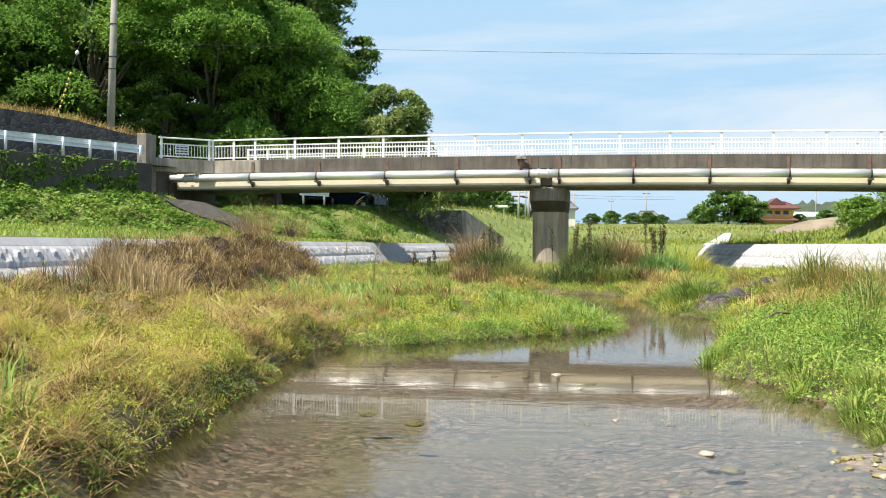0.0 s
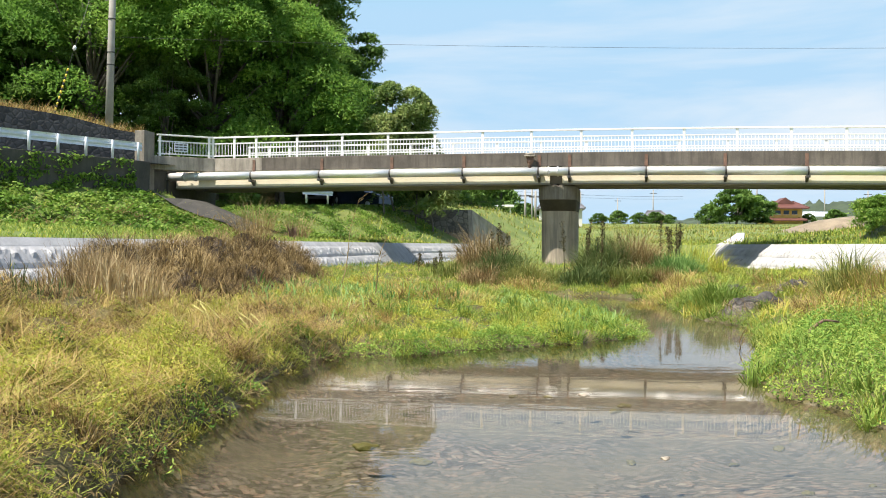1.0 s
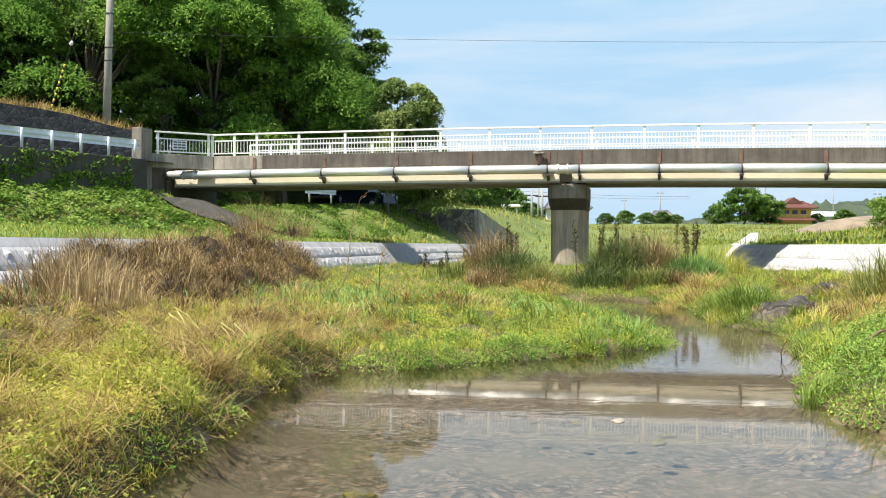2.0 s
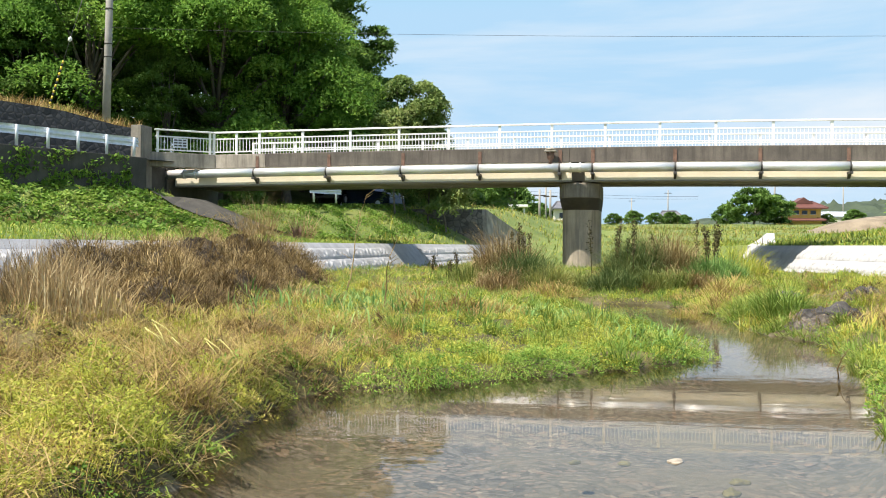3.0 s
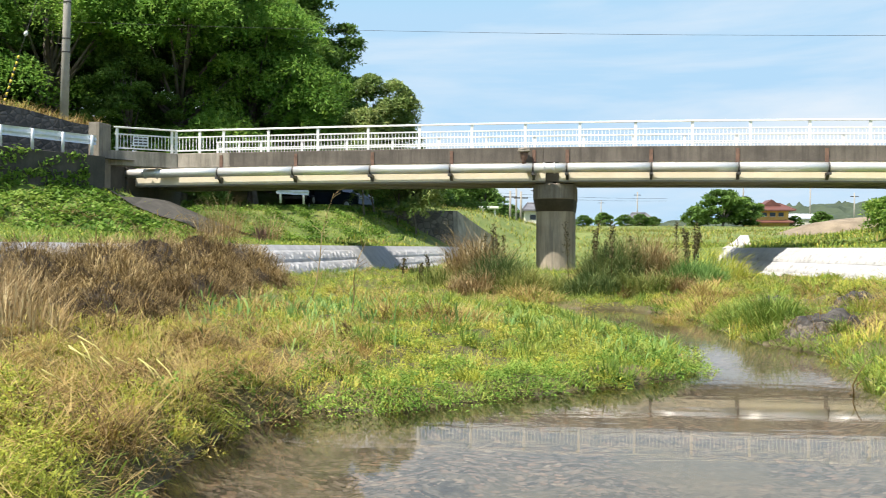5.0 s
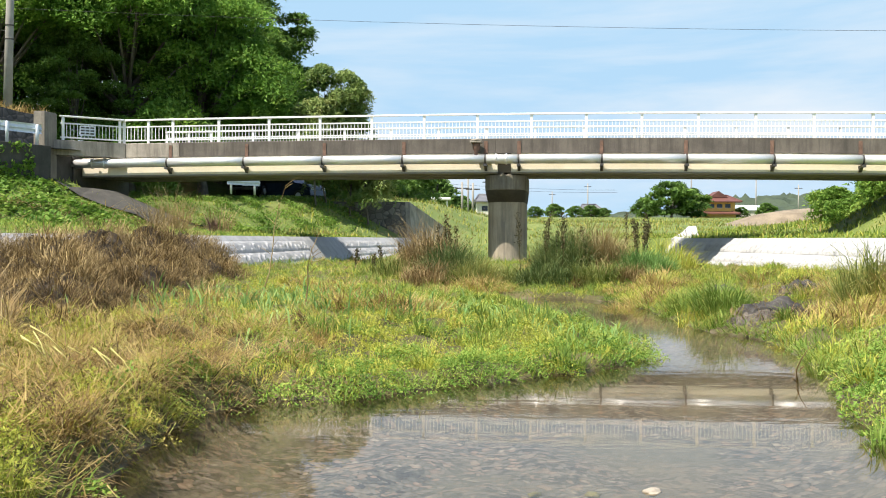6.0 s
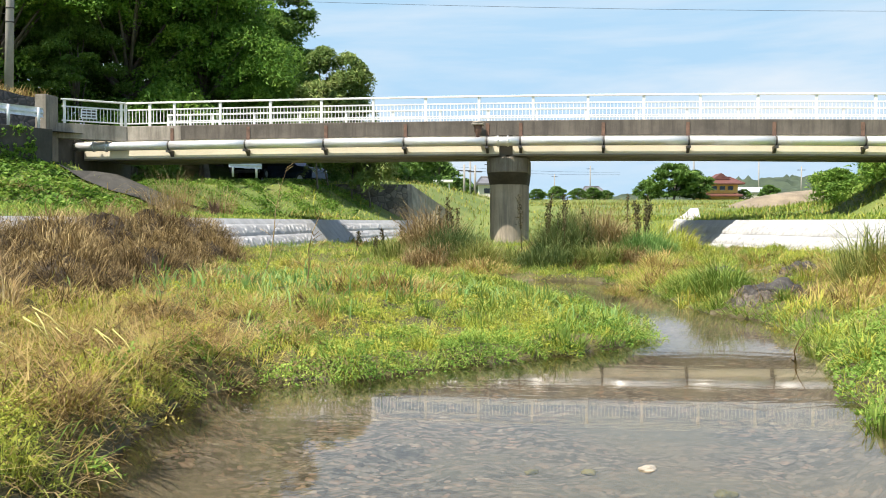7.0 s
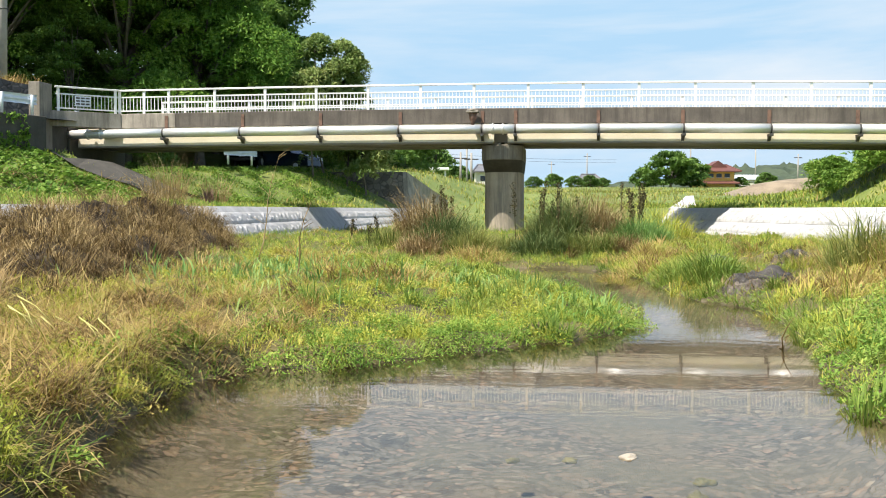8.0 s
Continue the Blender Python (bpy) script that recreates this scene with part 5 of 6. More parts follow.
def seed_weed(cx, cy, hgt, n, label):
    """Upright weeds with dark brown seed heads."""
    weed = thing("dock_weed", label, "weed", pose(cx, cy, float(land(np.array([cx]), np.array([cy]))[0])))
    r = random.Random(int(cx * 100 + cy * 10))
    for k in range(n):
        dx, dy, h = r.gauss(0, 0.35), r.gauss(0, 0.4), hgt * r.uniform(0.7, 1.1)
        lx, ly = r.gauss(0, 0.1), r.gauss(0, 0.1)
        put("stem", tube_mesh("stem", M_SEED, [(dx, dy, -0.1), (dx + lx * 0.5, dy + ly * 0.5, h * 0.55), (dx + lx, dy + ly, h)], [0.012, 0.010, 0.005], 5), weed)
        m = 170
        t = np.random.default_rng(k + 5).uniform(0.5, 1.03, m)
        C = np.stack([dx + lx * t + NRNG.normal(0, 0.035, m), dy + ly * t + NRNG.normal(0, 0.035, m), h * t], -1)
        tagged(put("seed_head", leaves_mesh("seed_head", M_SEED, C, uni(m, 0.04, 0.08), 1.0, 0.5), weed), kind="stuff")
    return weed


seed_weed(2.6, 31.0, 1.75, 8, "brown seeding dock weeds beside the pier")
seed_weed(4.9, 31.6, 1.8, 8, "brown seeding dock weeds beside the reeds")
seed_weed(-0.4, 32.3, 1.5, 5, "brown seeding dock weeds near the pier")
seed_weed(-2.3, 33.0, 0.9, 4, "small dark seeding weeds in the grass")
seed_weed(5.3, 12.0, 1.2, 4, "brown seeding weeds on the high bank")


def bare_sapling(name, cx, cy, h, lean, label, mat, twigs=9, seed=1):
    r = random.Random(seed)
    z0 = float(land(np.array([cx]), np.array([cy]))[0])
    s = thing(name, label, "sapling", pose(cx, cy, z0))
    pts = [(lean * t + 0.04 * math.sin(7 * t), 0.05 * math.sin(5 * t), h * t - 0.05) for t in (0, 0.2, 0.4, 0.6, 0.8, 1.0)]
    put("stem", tube_mesh("stem", mat, pts, [0.014, 0.012, 0.010, 0.008, 0.006, 0.003], 6), s)
    for k in range(twigs):
        t = r.uniform(0.35, 0.98)
        a, ln = r.uniform(0, 6.28), r.uniform(0.2, 0.5) * h * 0.4
        b = Vector((lean * t, 0, h * t - 0.05))
        put("twig", tube_mesh("twig", mat, [b, b + Vector((math.cos(a) * ln * 0.5, math.sin(a) * ln * 0.5, ln * 0.35)), b + Vector((math.cos(a) * ln, math.sin(a) * ln, ln * 0.6))], [0.005, 0.004, 0.002], 5), s)
    return s


bare_sapling("bare_sapling", -3.55, 23.0, 2.0, 0.42, "thin leafless sapling leaning in the grass", M_TANREED, 10, 2)
bare_sapling("bare_sapling", -2.2, 18.5, 1.15, 0.25, "thin dead stem standing in the reeds", M_DEADBROWN, 8, 5)
bare_sapling("bare_sapling", 3.05, 14.9, 0.55, 0.1, "thin bare twig standing in the water", M_DEADBROWN, 5, 7)
tuft("tan_bush", M_TANREED, -9.6, 38.2, 0.7, 0.7, 420, (1.0, 2.5), (0.004, 0.007), (0.1, 0.9), (0.0, 1.0), "dry tan leafless bush on the terrace", "bush")
tuft("tan_bush", M_TANREED, -8.1, 39.0, 0.4, 0.5, 140, (0.8, 1.8), (0.004, 0.007), (0.1, 0.9), (0.0, 0.5), "dry tan leafless bush on the terrace", "bush")
tuft("red_weed", M_RUST, -8.0, 37.6, 0.15, 0.15, 60, (0.4, 0.9), (0.014, 0.02), (0.1, 0.5), (0.1, 0.5), "rust-red dried weed on the terrace", "weed")

# terrace grass and the vine-covered slope
P = strew(85000, -22, -4, 14, 70, lambda x, y, d: (x < left_wall_x(y) - 0.35) * (land(x, y) < 3.9) * (0.55 + 0.4 * wave(x, y, 2.5, 61)) * (1 - 0.35 * ease(y, 45, 60)) * ((y < 41.6) | (y > 46.8) | (x > -9.0)))
grass("terrace_grass", M_GREEN, P, (0.10, 0.26), (0.010, 0.018), (0.1, 0.9), (0.2, 0.9), "mown green grass on the bank terrace")
grass("terrace_dry_grass", M_YELGREEN, P[::3], (0.08, 0.22), (0.010, 0.018), (0.2, 1.1), (0.2, 0.9), "yellowing grass on the bank terrace")


def slope_q(x, y):
    return (x - ROAD_A.x) * ROAD_IN.x + (y - ROAD_A.y) * ROAD_IN.y


P = strew(120000, -26, -8, 22, 46, lambda x, y, d: (slope_q(x, y) < 0.2) * (slope_q(x, y) > -4.8 - 1.8 * ease(x, -14, -11) + 0.6 * wave(x, y, 2.0, 63)) * (x < -8.2) * (y < 41.0) * (0.7 + 0.5 * wave(x, y, 1.8, 64)) * (land(x, y) > 1.75))
P[:, 2] += NRNG.uniform(0.02, 0.42, len(P)) * np.clip(0.5 + 0.6 * wave(P[:, 0], P[:, 1], 1.3, 66), 0.06, 1) * (1 - 0.85 * ease(P[:, 1] + 0.35 * P[:, 0], 33.5, 36.5))
tagged(new("vine_cover", leaves_mesh("vine_cover", M_KUDZU, P, uni(len(P), 0.10, 0.20), 0.45, 0.85)), "dense broad-leaved vines covering the road embankment", "vines", kind="stuff")
P = strew(16000, -26, -9, 22, 43, lambda x, y, d: (slope_q(x, y) < -2.4) * (slope_q(x, y) > -5.2) * (0.3 + 0.8 * wave(x, y, 2.2, 67)))
P[:, 2] += 0.16
grass("slope_deadwood", M_TANREED, P, (0.3, 0.9), (0.008, 0.016), (1.1, 1.6), (0.0, 0.3), "dry cut stems lying on the embankment", azim=np.full(len(P), -0.7), drift=0.6)
P = strew(60000, -15, -4.5, 41, 62, lambda x, y, d: (x < left_wall_x(y) - 1.6) * (land(x, y) > 1.75) * (land(x, y) < 3.9) * np.clip(0.5 + 0.9 * wave(x, y, 2.4, 69), 0, 1) * ((y > 46.8) | (x > -8.5)))
P[:, 2] += NRNG.uniform(0.02, 0.34, len(P)) * np.clip(0.6 + 0.6 * wave(P[:, 0], P[:, 1], 1.2, 70), 0.1, 1)
tagged(new("bank_weeds", leaves_mesh("bank_weeds", M_KUDZU, P, uni(len(P), 0.08, 0.17), 0.6, 0.6)), "dark green weeds on the bank below the lane", "weeds", kind="stuff")
# slope paving; its dark colour carries the shade under the deck
paving_v, paving_f = [], []
for i in range(9):
    for j in range(6):
        px, py = -14.6 + i * 0.52, 40.6 + j * 1.2
        paving_v.append((px, py, float(land(np.array([px]), np.array([py]))[0]) + 0.10))
for i in range(8):
    for j in range(5):
        paving_f.append((i * 6 + j, i * 6 + 6 + j, i * 6 + 7 + j, i * 6 + 1 + j))
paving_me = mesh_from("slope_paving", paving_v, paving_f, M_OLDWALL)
tagged(new("slope_paving", paving_me), "concrete paving on the slope under the deck, darkened in colour for shade", "paving", kind="structure")
# ivy over the road wall
n = 6000
u, v = uni(n, 0.5, 14), uni(n, 0, 1)
keep = uni(n, 0, 1) < np.clip(0.6 + 0.7 * wave(u, v * 3, 2.2, 68) - 0.35 * (v > 0.55), 0, 1)
u, v = u[keep], v[keep]
C = np.array([tuple(APPROACH @ Vector((a, 0.37 + 0.08 * b, 3.3 + 1.5 * b))) for a, b in zip(u, v)])
tagged(new("wall_ivy", leaves_mesh("wall_ivy", M_KUDZU, C, uni(len(C), 0.10, 0.18), 0.9, 0.85)), "green ivy creeping over the dark road wall", "ivy", kind="stuff")
# grass on the masonry wall
n = 7000
u = uni(n, -3, 22)
C = np.array([tuple(APPROACH @ Vector((a, -5.05 - b, 6.6 + 0.035 * a + 0.35 * min(1, max(0, a + 2) / 3)))) for a, b in zip(u, uni(n, 0, 1.0))])
grass("wall_top_grass", M_STRAW, C, (0.3, 0.75), (0.006, 0.010), (0.1, 0.9), (0.2, 0.8), "dry grass along the top of the masonry wall")

# right terrace, bank behind, upstream meadow
P = strew(60000, 8, 30, 26, 64, lambda x, y, d: (x > right_wall_x(y) + 0.4) * (0.55 + 0.4 * wave(x, y, 2.5, 71)))
grass("right_terrace_grass", M_GREEN, P, (0.12, 0.34), (0.010, 0.018), (0.1, 0.8), (0.2, 0.9), "green grass on the terrace above the revetment")
grass("right_terrace_dry_grass", M_YELGREEN, P[::2], (0.10, 0.32), (0.010, 0.018), (0.1, 0.9), (0.2, 0.9), "yellowing grass on the terrace above the revetment")
P = strew(110000, -8, 70, 44, 150, lambda x, y, d: (d > 0) * (abs(x - left_wall_x(y)) > 0.5) * (abs(x - right_wall_x(y)) > 0.5) * (1.1 - 0.006 * y) * (0.5 + 0.4 * wave(x, y, 6, 72)))
grass("meadow_grass", M_TALL, P, (0.18, 0.5), (0.012, 0.022), (0.05, 0.7), (0.2, 0.8), "rough yellow-green meadow grass upstream")
grass("meadow_dry_grass", M_STRAW, P[1::5] + np.array([0.1, 0.3, 0]), (0.2, 0.6), (0.010, 0.020), (0.1, 0.9), (0.2, 0.9), "dry tan meadow grass upstream")
grass("meadow_green_grass", M_YELGREEN, P[::3] + np.array([0.2, 0.2, 0]), (0.2, 0.5), (0.012, 0.022), (0.05, 0.7), (0.2, 0.8), "yellowing meadow grass upstream")


# ---- trees ----
def crown_mesh(name, mat, r, clumps, per, rx, ry, z0, z1, leaf, pad=1.3, droop=0.35, tilt=0.6):
    """Many small leaves in drooping pads round an uneven crown."""
    cs = []
    for k in range(clumps):
        a, h = r.uniform(0, 6.28), r.random() ** 0.8
        prof = math.sin(math.pi * min(0.97, 0.16 + 0.80 * h)) ** 0.7
        q = (0.35 + 0.65 * r.random() ** 0.5) * prof
        cs.append((rx * q * math.cos(a), ry * q * math.sin(a), z0 + (z1 - z0) * h, pad * r.uniform(0.6, 1.25)))
    C, A = [], []
    for x, y, z, s in cs:
        q, b = np.sqrt(NRNG.random(per)) * uni(per, 0.75, 1.0), uni(per, 0, 6.283)
        q = q * (1.0 + 0.22 * np.sin(3 * b + x) + 0.12 * np.sin(7 * b + y))
        u, v = q * np.cos(b), q * np.sin(b)
        w = np.clip(NRNG.normal(0, 0.13, per), -0.3, 0.2) - droop * q * q
        C.append(np.stack([x + u * s, y + v * s, z + w * s], -1))
        A.append(np.arctan2(v, u) + NRNG.normal(0, 0.6, per))
    C, A = np.concatenate(C), np.concatenate(A)
    return slim_leaves(name, mat, C, uni(len(C), leaf * 0.8, leaf * 1.6), tilt, 0.5, A), cs


def slim_leaves(name, mat, C, size, tilt, aspect, a):
    """Slim pointed leaflets, one face each."""
    n = len(C)
    t, r = tilt * NRNG.normal(0, 1, n), tilt * NRNG.normal(0, 1, n)
    d = np.stack([np.cos(a) * np.cos(t), np.sin(a) * np.cos(t), np.sin(t)], -1) * (size / 2)[:, None]
    w = np.stack([-np.sin(a) * np.cos(r), np.cos(a) * np.cos(r), np.sin(r)], -1) * (size * aspect / 2)[:, None]
    V = np.stack([C - d + w, C - d - w, C + d], 1).reshape(-1, 3)
    return fast_mesh(name, V, np.arange(n * 3), np.full(n, 3), mat)


def tree(name, seed, mat, h, rx, ry, low, clumps, per, leaf, m, label, trunk_r=0.22, pad=1.3, droop=0.35, group=""):
    r = random.Random(seed)
    t = thing(name, label, "tree", m, group)
    crown, cs = crown_mesh("crown", mat, r, clumps, per, rx, ry, low, h, leaf, pad, droop)
    bend = r.uniform(-0.5, 0.5)
    mid = (bend, r.uniform(-0.3, 0.3), low + 0.4 * (h - low))
    parts = [tube_mesh("t", M_BARK, [(0, 0, -0.8), (0.02, 0, 0.2), (bend * 0.4, 0, low * 0.6), mid, (bend * 1.2, 0.1, h * 0.85)], [trunk_r * 1.4, trunk_r, trunk_r * 0.8, trunk_r * 0.55, 0.04], 9)]
    for x, y, z, s in r.sample(cs, min(16, len(cs))):
        base = Vector((bend * 0.6, 0, low * 0.5 + 0.45 * max(0.3, z - low)))
        parts.append(tube_mesh("l", M_BARK, [base, base.lerp(Vector((x, y, z)), 0.5) + Vector((0, 0, 0.3)), Vector((x, y, z - 0.1))], [trunk_r * 0.4, trunk_r * 0.22, 0.02], 6))
    put("trunk", joined("trunk", parts, M_BARK), t)
    put("crown", crown, t)
    return t


big = tree("broadleaf_tree", 1, M_TREELEAF, 14.5, 6.2, 5.5, 3.2, 50, 1500, 0.19, pose(-17.5, 58, gz(-17.5, 58)), "tall spreading broadleaf tree with layered feathery foliage", 0.3, 2.35, 0.6, group="roadside wood")
mid_t = tree("broadleaf_tree", 2, M_TREELEAF, 12.5, 4.4, 4.4, 2.4, 40, 1350, 0.19, pose(-13.9, 60, gz(-13.9, 60)), "spreading broadleaf tree with layered feathery foliage", 0.22, 2.05, 0.6, group="roadside wood")
darkt = tree("dark_tree", 3, M_DARKLEAF, 15.0, 5.0, 5.0, 2.0, 80, 560, 0.23, pose(-25, 60, gz(-25, 60)), "dense dark broadleaf tree on the hillside", 0.25, 1.5, 0.2, group="roadside wood")
for x, y, s, a, src in ((-23.5, 55, 0.95, 70, big), (-30, 53, 1.0, 150, mid_t), (-35.5, 50, 1.0, 20, mid_t), (-14.8, 67, 1.15, 200, darkt), (-21, 68, 1.25, 250, darkt), (-28.5, 66, 1.2, 40, darkt),
                        (-33, 58, 1.1, 90, darkt), (-37, 60, 1.2, 140, darkt), (-19.5, 55.5, 0.55, 300, darkt), (-14.5, 61, 0.6, 30, darkt), (-26, 52.5, 0.6, 10, darkt), (-30.5, 48, 0.75, 60, mid_t), (-12.5, 72, 0.7, 60, darkt), (-16.5, 74, 1.0, 160, darkt), (-24, 76, 1.3, 5, darkt), (-40, 47, 1.0, 75, darkt), (-44, 55, 1.2, 15, darkt), (-34, 70, 1.3, 200, darkt), (-19, 63, 1.0, 120, darkt), (-13.5, 65, 0.85, 210, darkt), (-29, 58, 1.0, 330, darkt)):
    c = copy_thing(src, pose(x, y, gz(x, y) - 0.1, 0, 0, a) @ Matrix.Scale(s, 4))
    c.scale = (s, s, s)

# bamboo and feathery growth at the wood's edge
for k, (x, y, h, rr) in enumerate(((-7.0, 60, 8.0, 1.5), (-5.7, 60.4, 8.3, 1.3), (-4.6, 60, 4.6, 1.2), (-7.4, 58.5, 6.0, 1.5))):
    tree("bamboo_clump", 20 + k, M_BAMBOO, h, rr, rr, 1.6, 34, 420, 0.20, pose(x, y, gz(x, y)), "feathery yellow-green bamboo clump at the wood edge", 0.06, 0.85, 0.75, group="bamboo")
# low dark growth under the wood, along the lane and upstream
bush_src = tree("shrub", 40, M_DARKLEAF, 3.2, 2.3, 2.0, 0.2, 36, 105, 0.30, pose(-13.5, 70, gz(-13.5, 70)), "dense dark green shrub at the wood edge", 0.06, 0.9, 0.2, group="shrubs")
for x, y, s, a in ((-10.5, 72, 1.0, 50), (-8.2, 70.5, 0.9, 80), (-12.0, 68.3, 0.7, 200), (-7.8, 77, 1.0, 120), (-16.5, 66, 1.1, 10), (-19, 61, 1.0, 80), (-22, 55.5, 0.9, 190), (-25.5, 53, 0.9, 300), (-28, 50.5, 0.9, 30), (-5.8, 84, 1.1, 60), (-3.5, 92, 1.2, 220), (-9, 82, 1.6, 130), (-6, 96, 1.5, 70), (-1.5, 108, 1.4, 15),
                   (-15.5, 56.5, 0.6, 60), (-32, 47, 1.0, 100), (-20, 52, 0.6, 140)):
    copy_thing(bush_src, pose(x, y, gz(x, y), 0, 0, a) @ Matrix.Scale(s, 4)).scale = (s, s, s)
green_src = tree("green_bush", 41, M_KUDZU, 2.6, 2.0, 1.7, 0.2, 40, 170, 0.22, pose(20.6, 49, gz(20.6, 49) - 0.3), "dense green bush on the bank beside the bridge", 0.05, 0.8, 0.25, group="bank bushes")
for x, y, s, a in ((23.5, 50.5, 1.15, 70), (18.8, 46.6, 0.75, 170), (18.6, 52, 0.7, 20), (22.3, 55, 1.0, 200), (26, 55, 1.2, 110), (17.8, 49, 0.5, 40)):
    copy_thing(green_src, pose(x, y, gz(x, y) - 0.3, 0, 0, a) @ Matrix.Scale(s, 4)).scale = (s, s, s)
# far trees round the house and along the fields
far_src = tree("field_tree", 42, M_DARKLEAF, 5.6, 4.0, 3.6, 0.6, 70, 70, 0.6, pose(36.5, 160, 5.6), "round dark green tree beside the farmhouse", 0.2, 1.3, 0.25, group="field trees")
for x, y, s, a in ((40.6, 163, 0.85, 90), (33.5, 165, 0.6, 30), (13.5, 150, 0.32, 10), (17, 155, 0.4, 60), (21, 160, 0.36, 160), (25, 170, 0.4, 20), (57, 175, 0.5, 50), (2.0, 130, 0.6, 100), (-3, 135, 0.9, 170), (51.5, 172, 0.35, 140), (29, 180, 0.35, 80), (-9, 140, 1.2, 10), (-4, 160, 1.3, 45), (9, 175, 0.4, 45)):
    copy_thing(far_src, pose(x, y, gz(x, y) - 0.2, 0, 0, a) @ Matrix.Scale(s, 4)).scale = (s, s, s)


# ---- distance ----
def ridge(x):
    knots = [(-900, 40), (-300, 34), (-120, 22), (0, 9), (50, 9), (95, 11.5), (136, 16.5), (180, 23), (205, 27), (235, 30), (280, 29), (360, 34), (520, 40), (900, 46)]
    return np.interp(x, [k[0] for k in knots], [k[1] for k in knots])


hx, hv = np.linspace(-900, 900, 520), np.linspace(0, 1, 26)
HX, HV = np.meshgrid(hx, hv)
HZ = 5.5 + (ridge(HX) + 2.0) * np.sin(HV * math.pi / 2) * (0.93 + 0.07 * wave(HX, HV * 120, 60, 81)) + 1.1 * wave(HX, HV * 260, 11, 82) * HV + 0.9 * NRNG.normal(0, 1, HX.shape) * (HV > 0.05)
HY = 470 + 190 * HV + 25 * wave(HX, HX * 0, 200, 83)
hid = np.arange(HX.size).reshape(HX.shape)
hq = np.stack([hid[:-1, :-1], hid[:-1, 1:], hid[1:, 1:], hid[1:, :-1]], -1).reshape(-1, 4)
M_HILL = rough_mat("far_woods", (0.022, 0.037, 0.02), (0.065, 0.088, 0.046), 0.09, 0.5, rough=1.0, bump=0.0)
tagged(new("backdrop_hills", fast_mesh("hills", np.stack([HX.ravel(), HY.ravel(), HZ.ravel()], -1), hq.ravel(), np.full(len(hq), 4), M_HILL)), "low wooded hills on the horizon", "hills", kind="structure")


def hip_roof(name, mat, x0, x1, y0, y1, z0, z1, ridge_in, parent):
    """Hipped roof with a thick eave and tile rows as raised ribs."""
    ym = (y0 + y1) / 2
    v = [(x0, y0, z0), (x1, y0, z0), (x1, y1, z0), (x0, y1, z0), (x0 + ridge_in, ym, z1), (x1 - ridge_in, ym, z1), (x0, y0, z0 - 0.18), (x1, y0, z0 - 0.18), (x1, y1, z0 - 0.18), (x0, y1, z0 - 0.18)]
    f = [(0, 1, 5, 4), (1, 2, 5), (2, 3, 4, 5), (3, 0, 4), (6, 9, 8, 7), (0, 6, 7, 1), (1, 7, 8, 2), (2, 8, 9, 3), (3, 9, 6, 0)]
    roof = put(name, mesh_from(name, v, f, mat), parent)
    put("ridge_cap", tube_mesh("ridge_cap", mat, [(x0 + ridge_in, ym, z1), (x1 - ridge_in, ym, z1)], [0.16, 0.16], 8), roof)
    for a, b in ((0, 4), (1, 5)):
        put("hip_cap", tube_mesh("hip_cap", mat, [v[a], v[b]], [0.12, 0.12], 6), roof)
    return roof


house = thing("farmhouse", "two-storey ochre farmhouse with red-brown tiled roofs", "house", pose(47.2, 172, 5.75))
box("wall", M_OCHRE, house, -2.6, 2.6, -2.2, 3.0, 0, 2.95, 0.02)
box("annex", M_OCHRE, house, -3.6, 2.4, -3.4, 3.2, 0, 0.8, 0.02)
hip_roof("lower_roof", M_ROOFRED, -4.3, 2.9, -4.2, 3.6, 0.75, 1.5, 1.6, house)
hip_roof("main_roof", M_ROOFRED, -3.3, 3.5, -3.2, 3.8, 2.85, 4.0, 1.5, house)
put("gable", mesh_from("gable", [(-1.5, -1.2, 3.6), (1.7, -1.2, 3.6), (0.1, -1.2, 4.7), (-1.5, 2.6, 3.6), (1.7, 2.6, 3.6), (0.1, 2.6, 4.7)], [(0, 1, 2), (3, 5, 4), (0, 2, 5, 3), (1, 4, 5, 2)], M_ROOFRED), house)
for k in range(3):
    w = box("window", M_GLASSDARK, house, -1.9 + 1.4 * k, -1.0 + 1.4 * k, -2.24, -2.2, 1.75, 2.4)
    box("window_sill", M_CREAMWALL, w, -1.95 + 1.4 * k, -0.95 + 1.4 * k, -2.3, -2.2, 1.68, 1.75)

white_house = thing("small_house", "small cream house with a grey roof beyond the field", "house", pose(5.2, 121, gz(5, 121)))
box("wall", M_CREAMWALL, white_house, -1.6, 3.5, -2, 2, -0.3, 2.4, 0.02)
hip_roof("roof", M_ROOFGREY, -1.9, 3.8, -2.4, 2.4, 2.4, 3.2, 0.6, white_house)
box("window", M_GLASSDARK, white_house, -1.0, -0.3, -2.03, -2.0, 1.2, 1.8)
shed = thing("grey_house", "low house with a dark grey tiled roof in the fields", "house", pose(27.0, 185, gz(27, 185)))
box("wall", M_CREAMWALL, shed, -2, 2, -2, 2, 0, 1.3, 0.02)
hip_roof("roof", M_ROOFGREY, -2.5, 2.5, -2.5, 2.5, 1.25, 2.6, 1.2, shed)
shed2 = thing("white_shed", "white metal shed behind the farmhouse", "shed", pose(56.0, 180, gz(56, 180)))
box("wall", M_CREAMWALL, shed2, -3, 3, -2, 2, 0, 1.6, 0.02)
hip_roof("roof", M_GALV, -3.2, 3.2, -2.2, 2.2, 1.6, 2.3, 0.2, shed2)

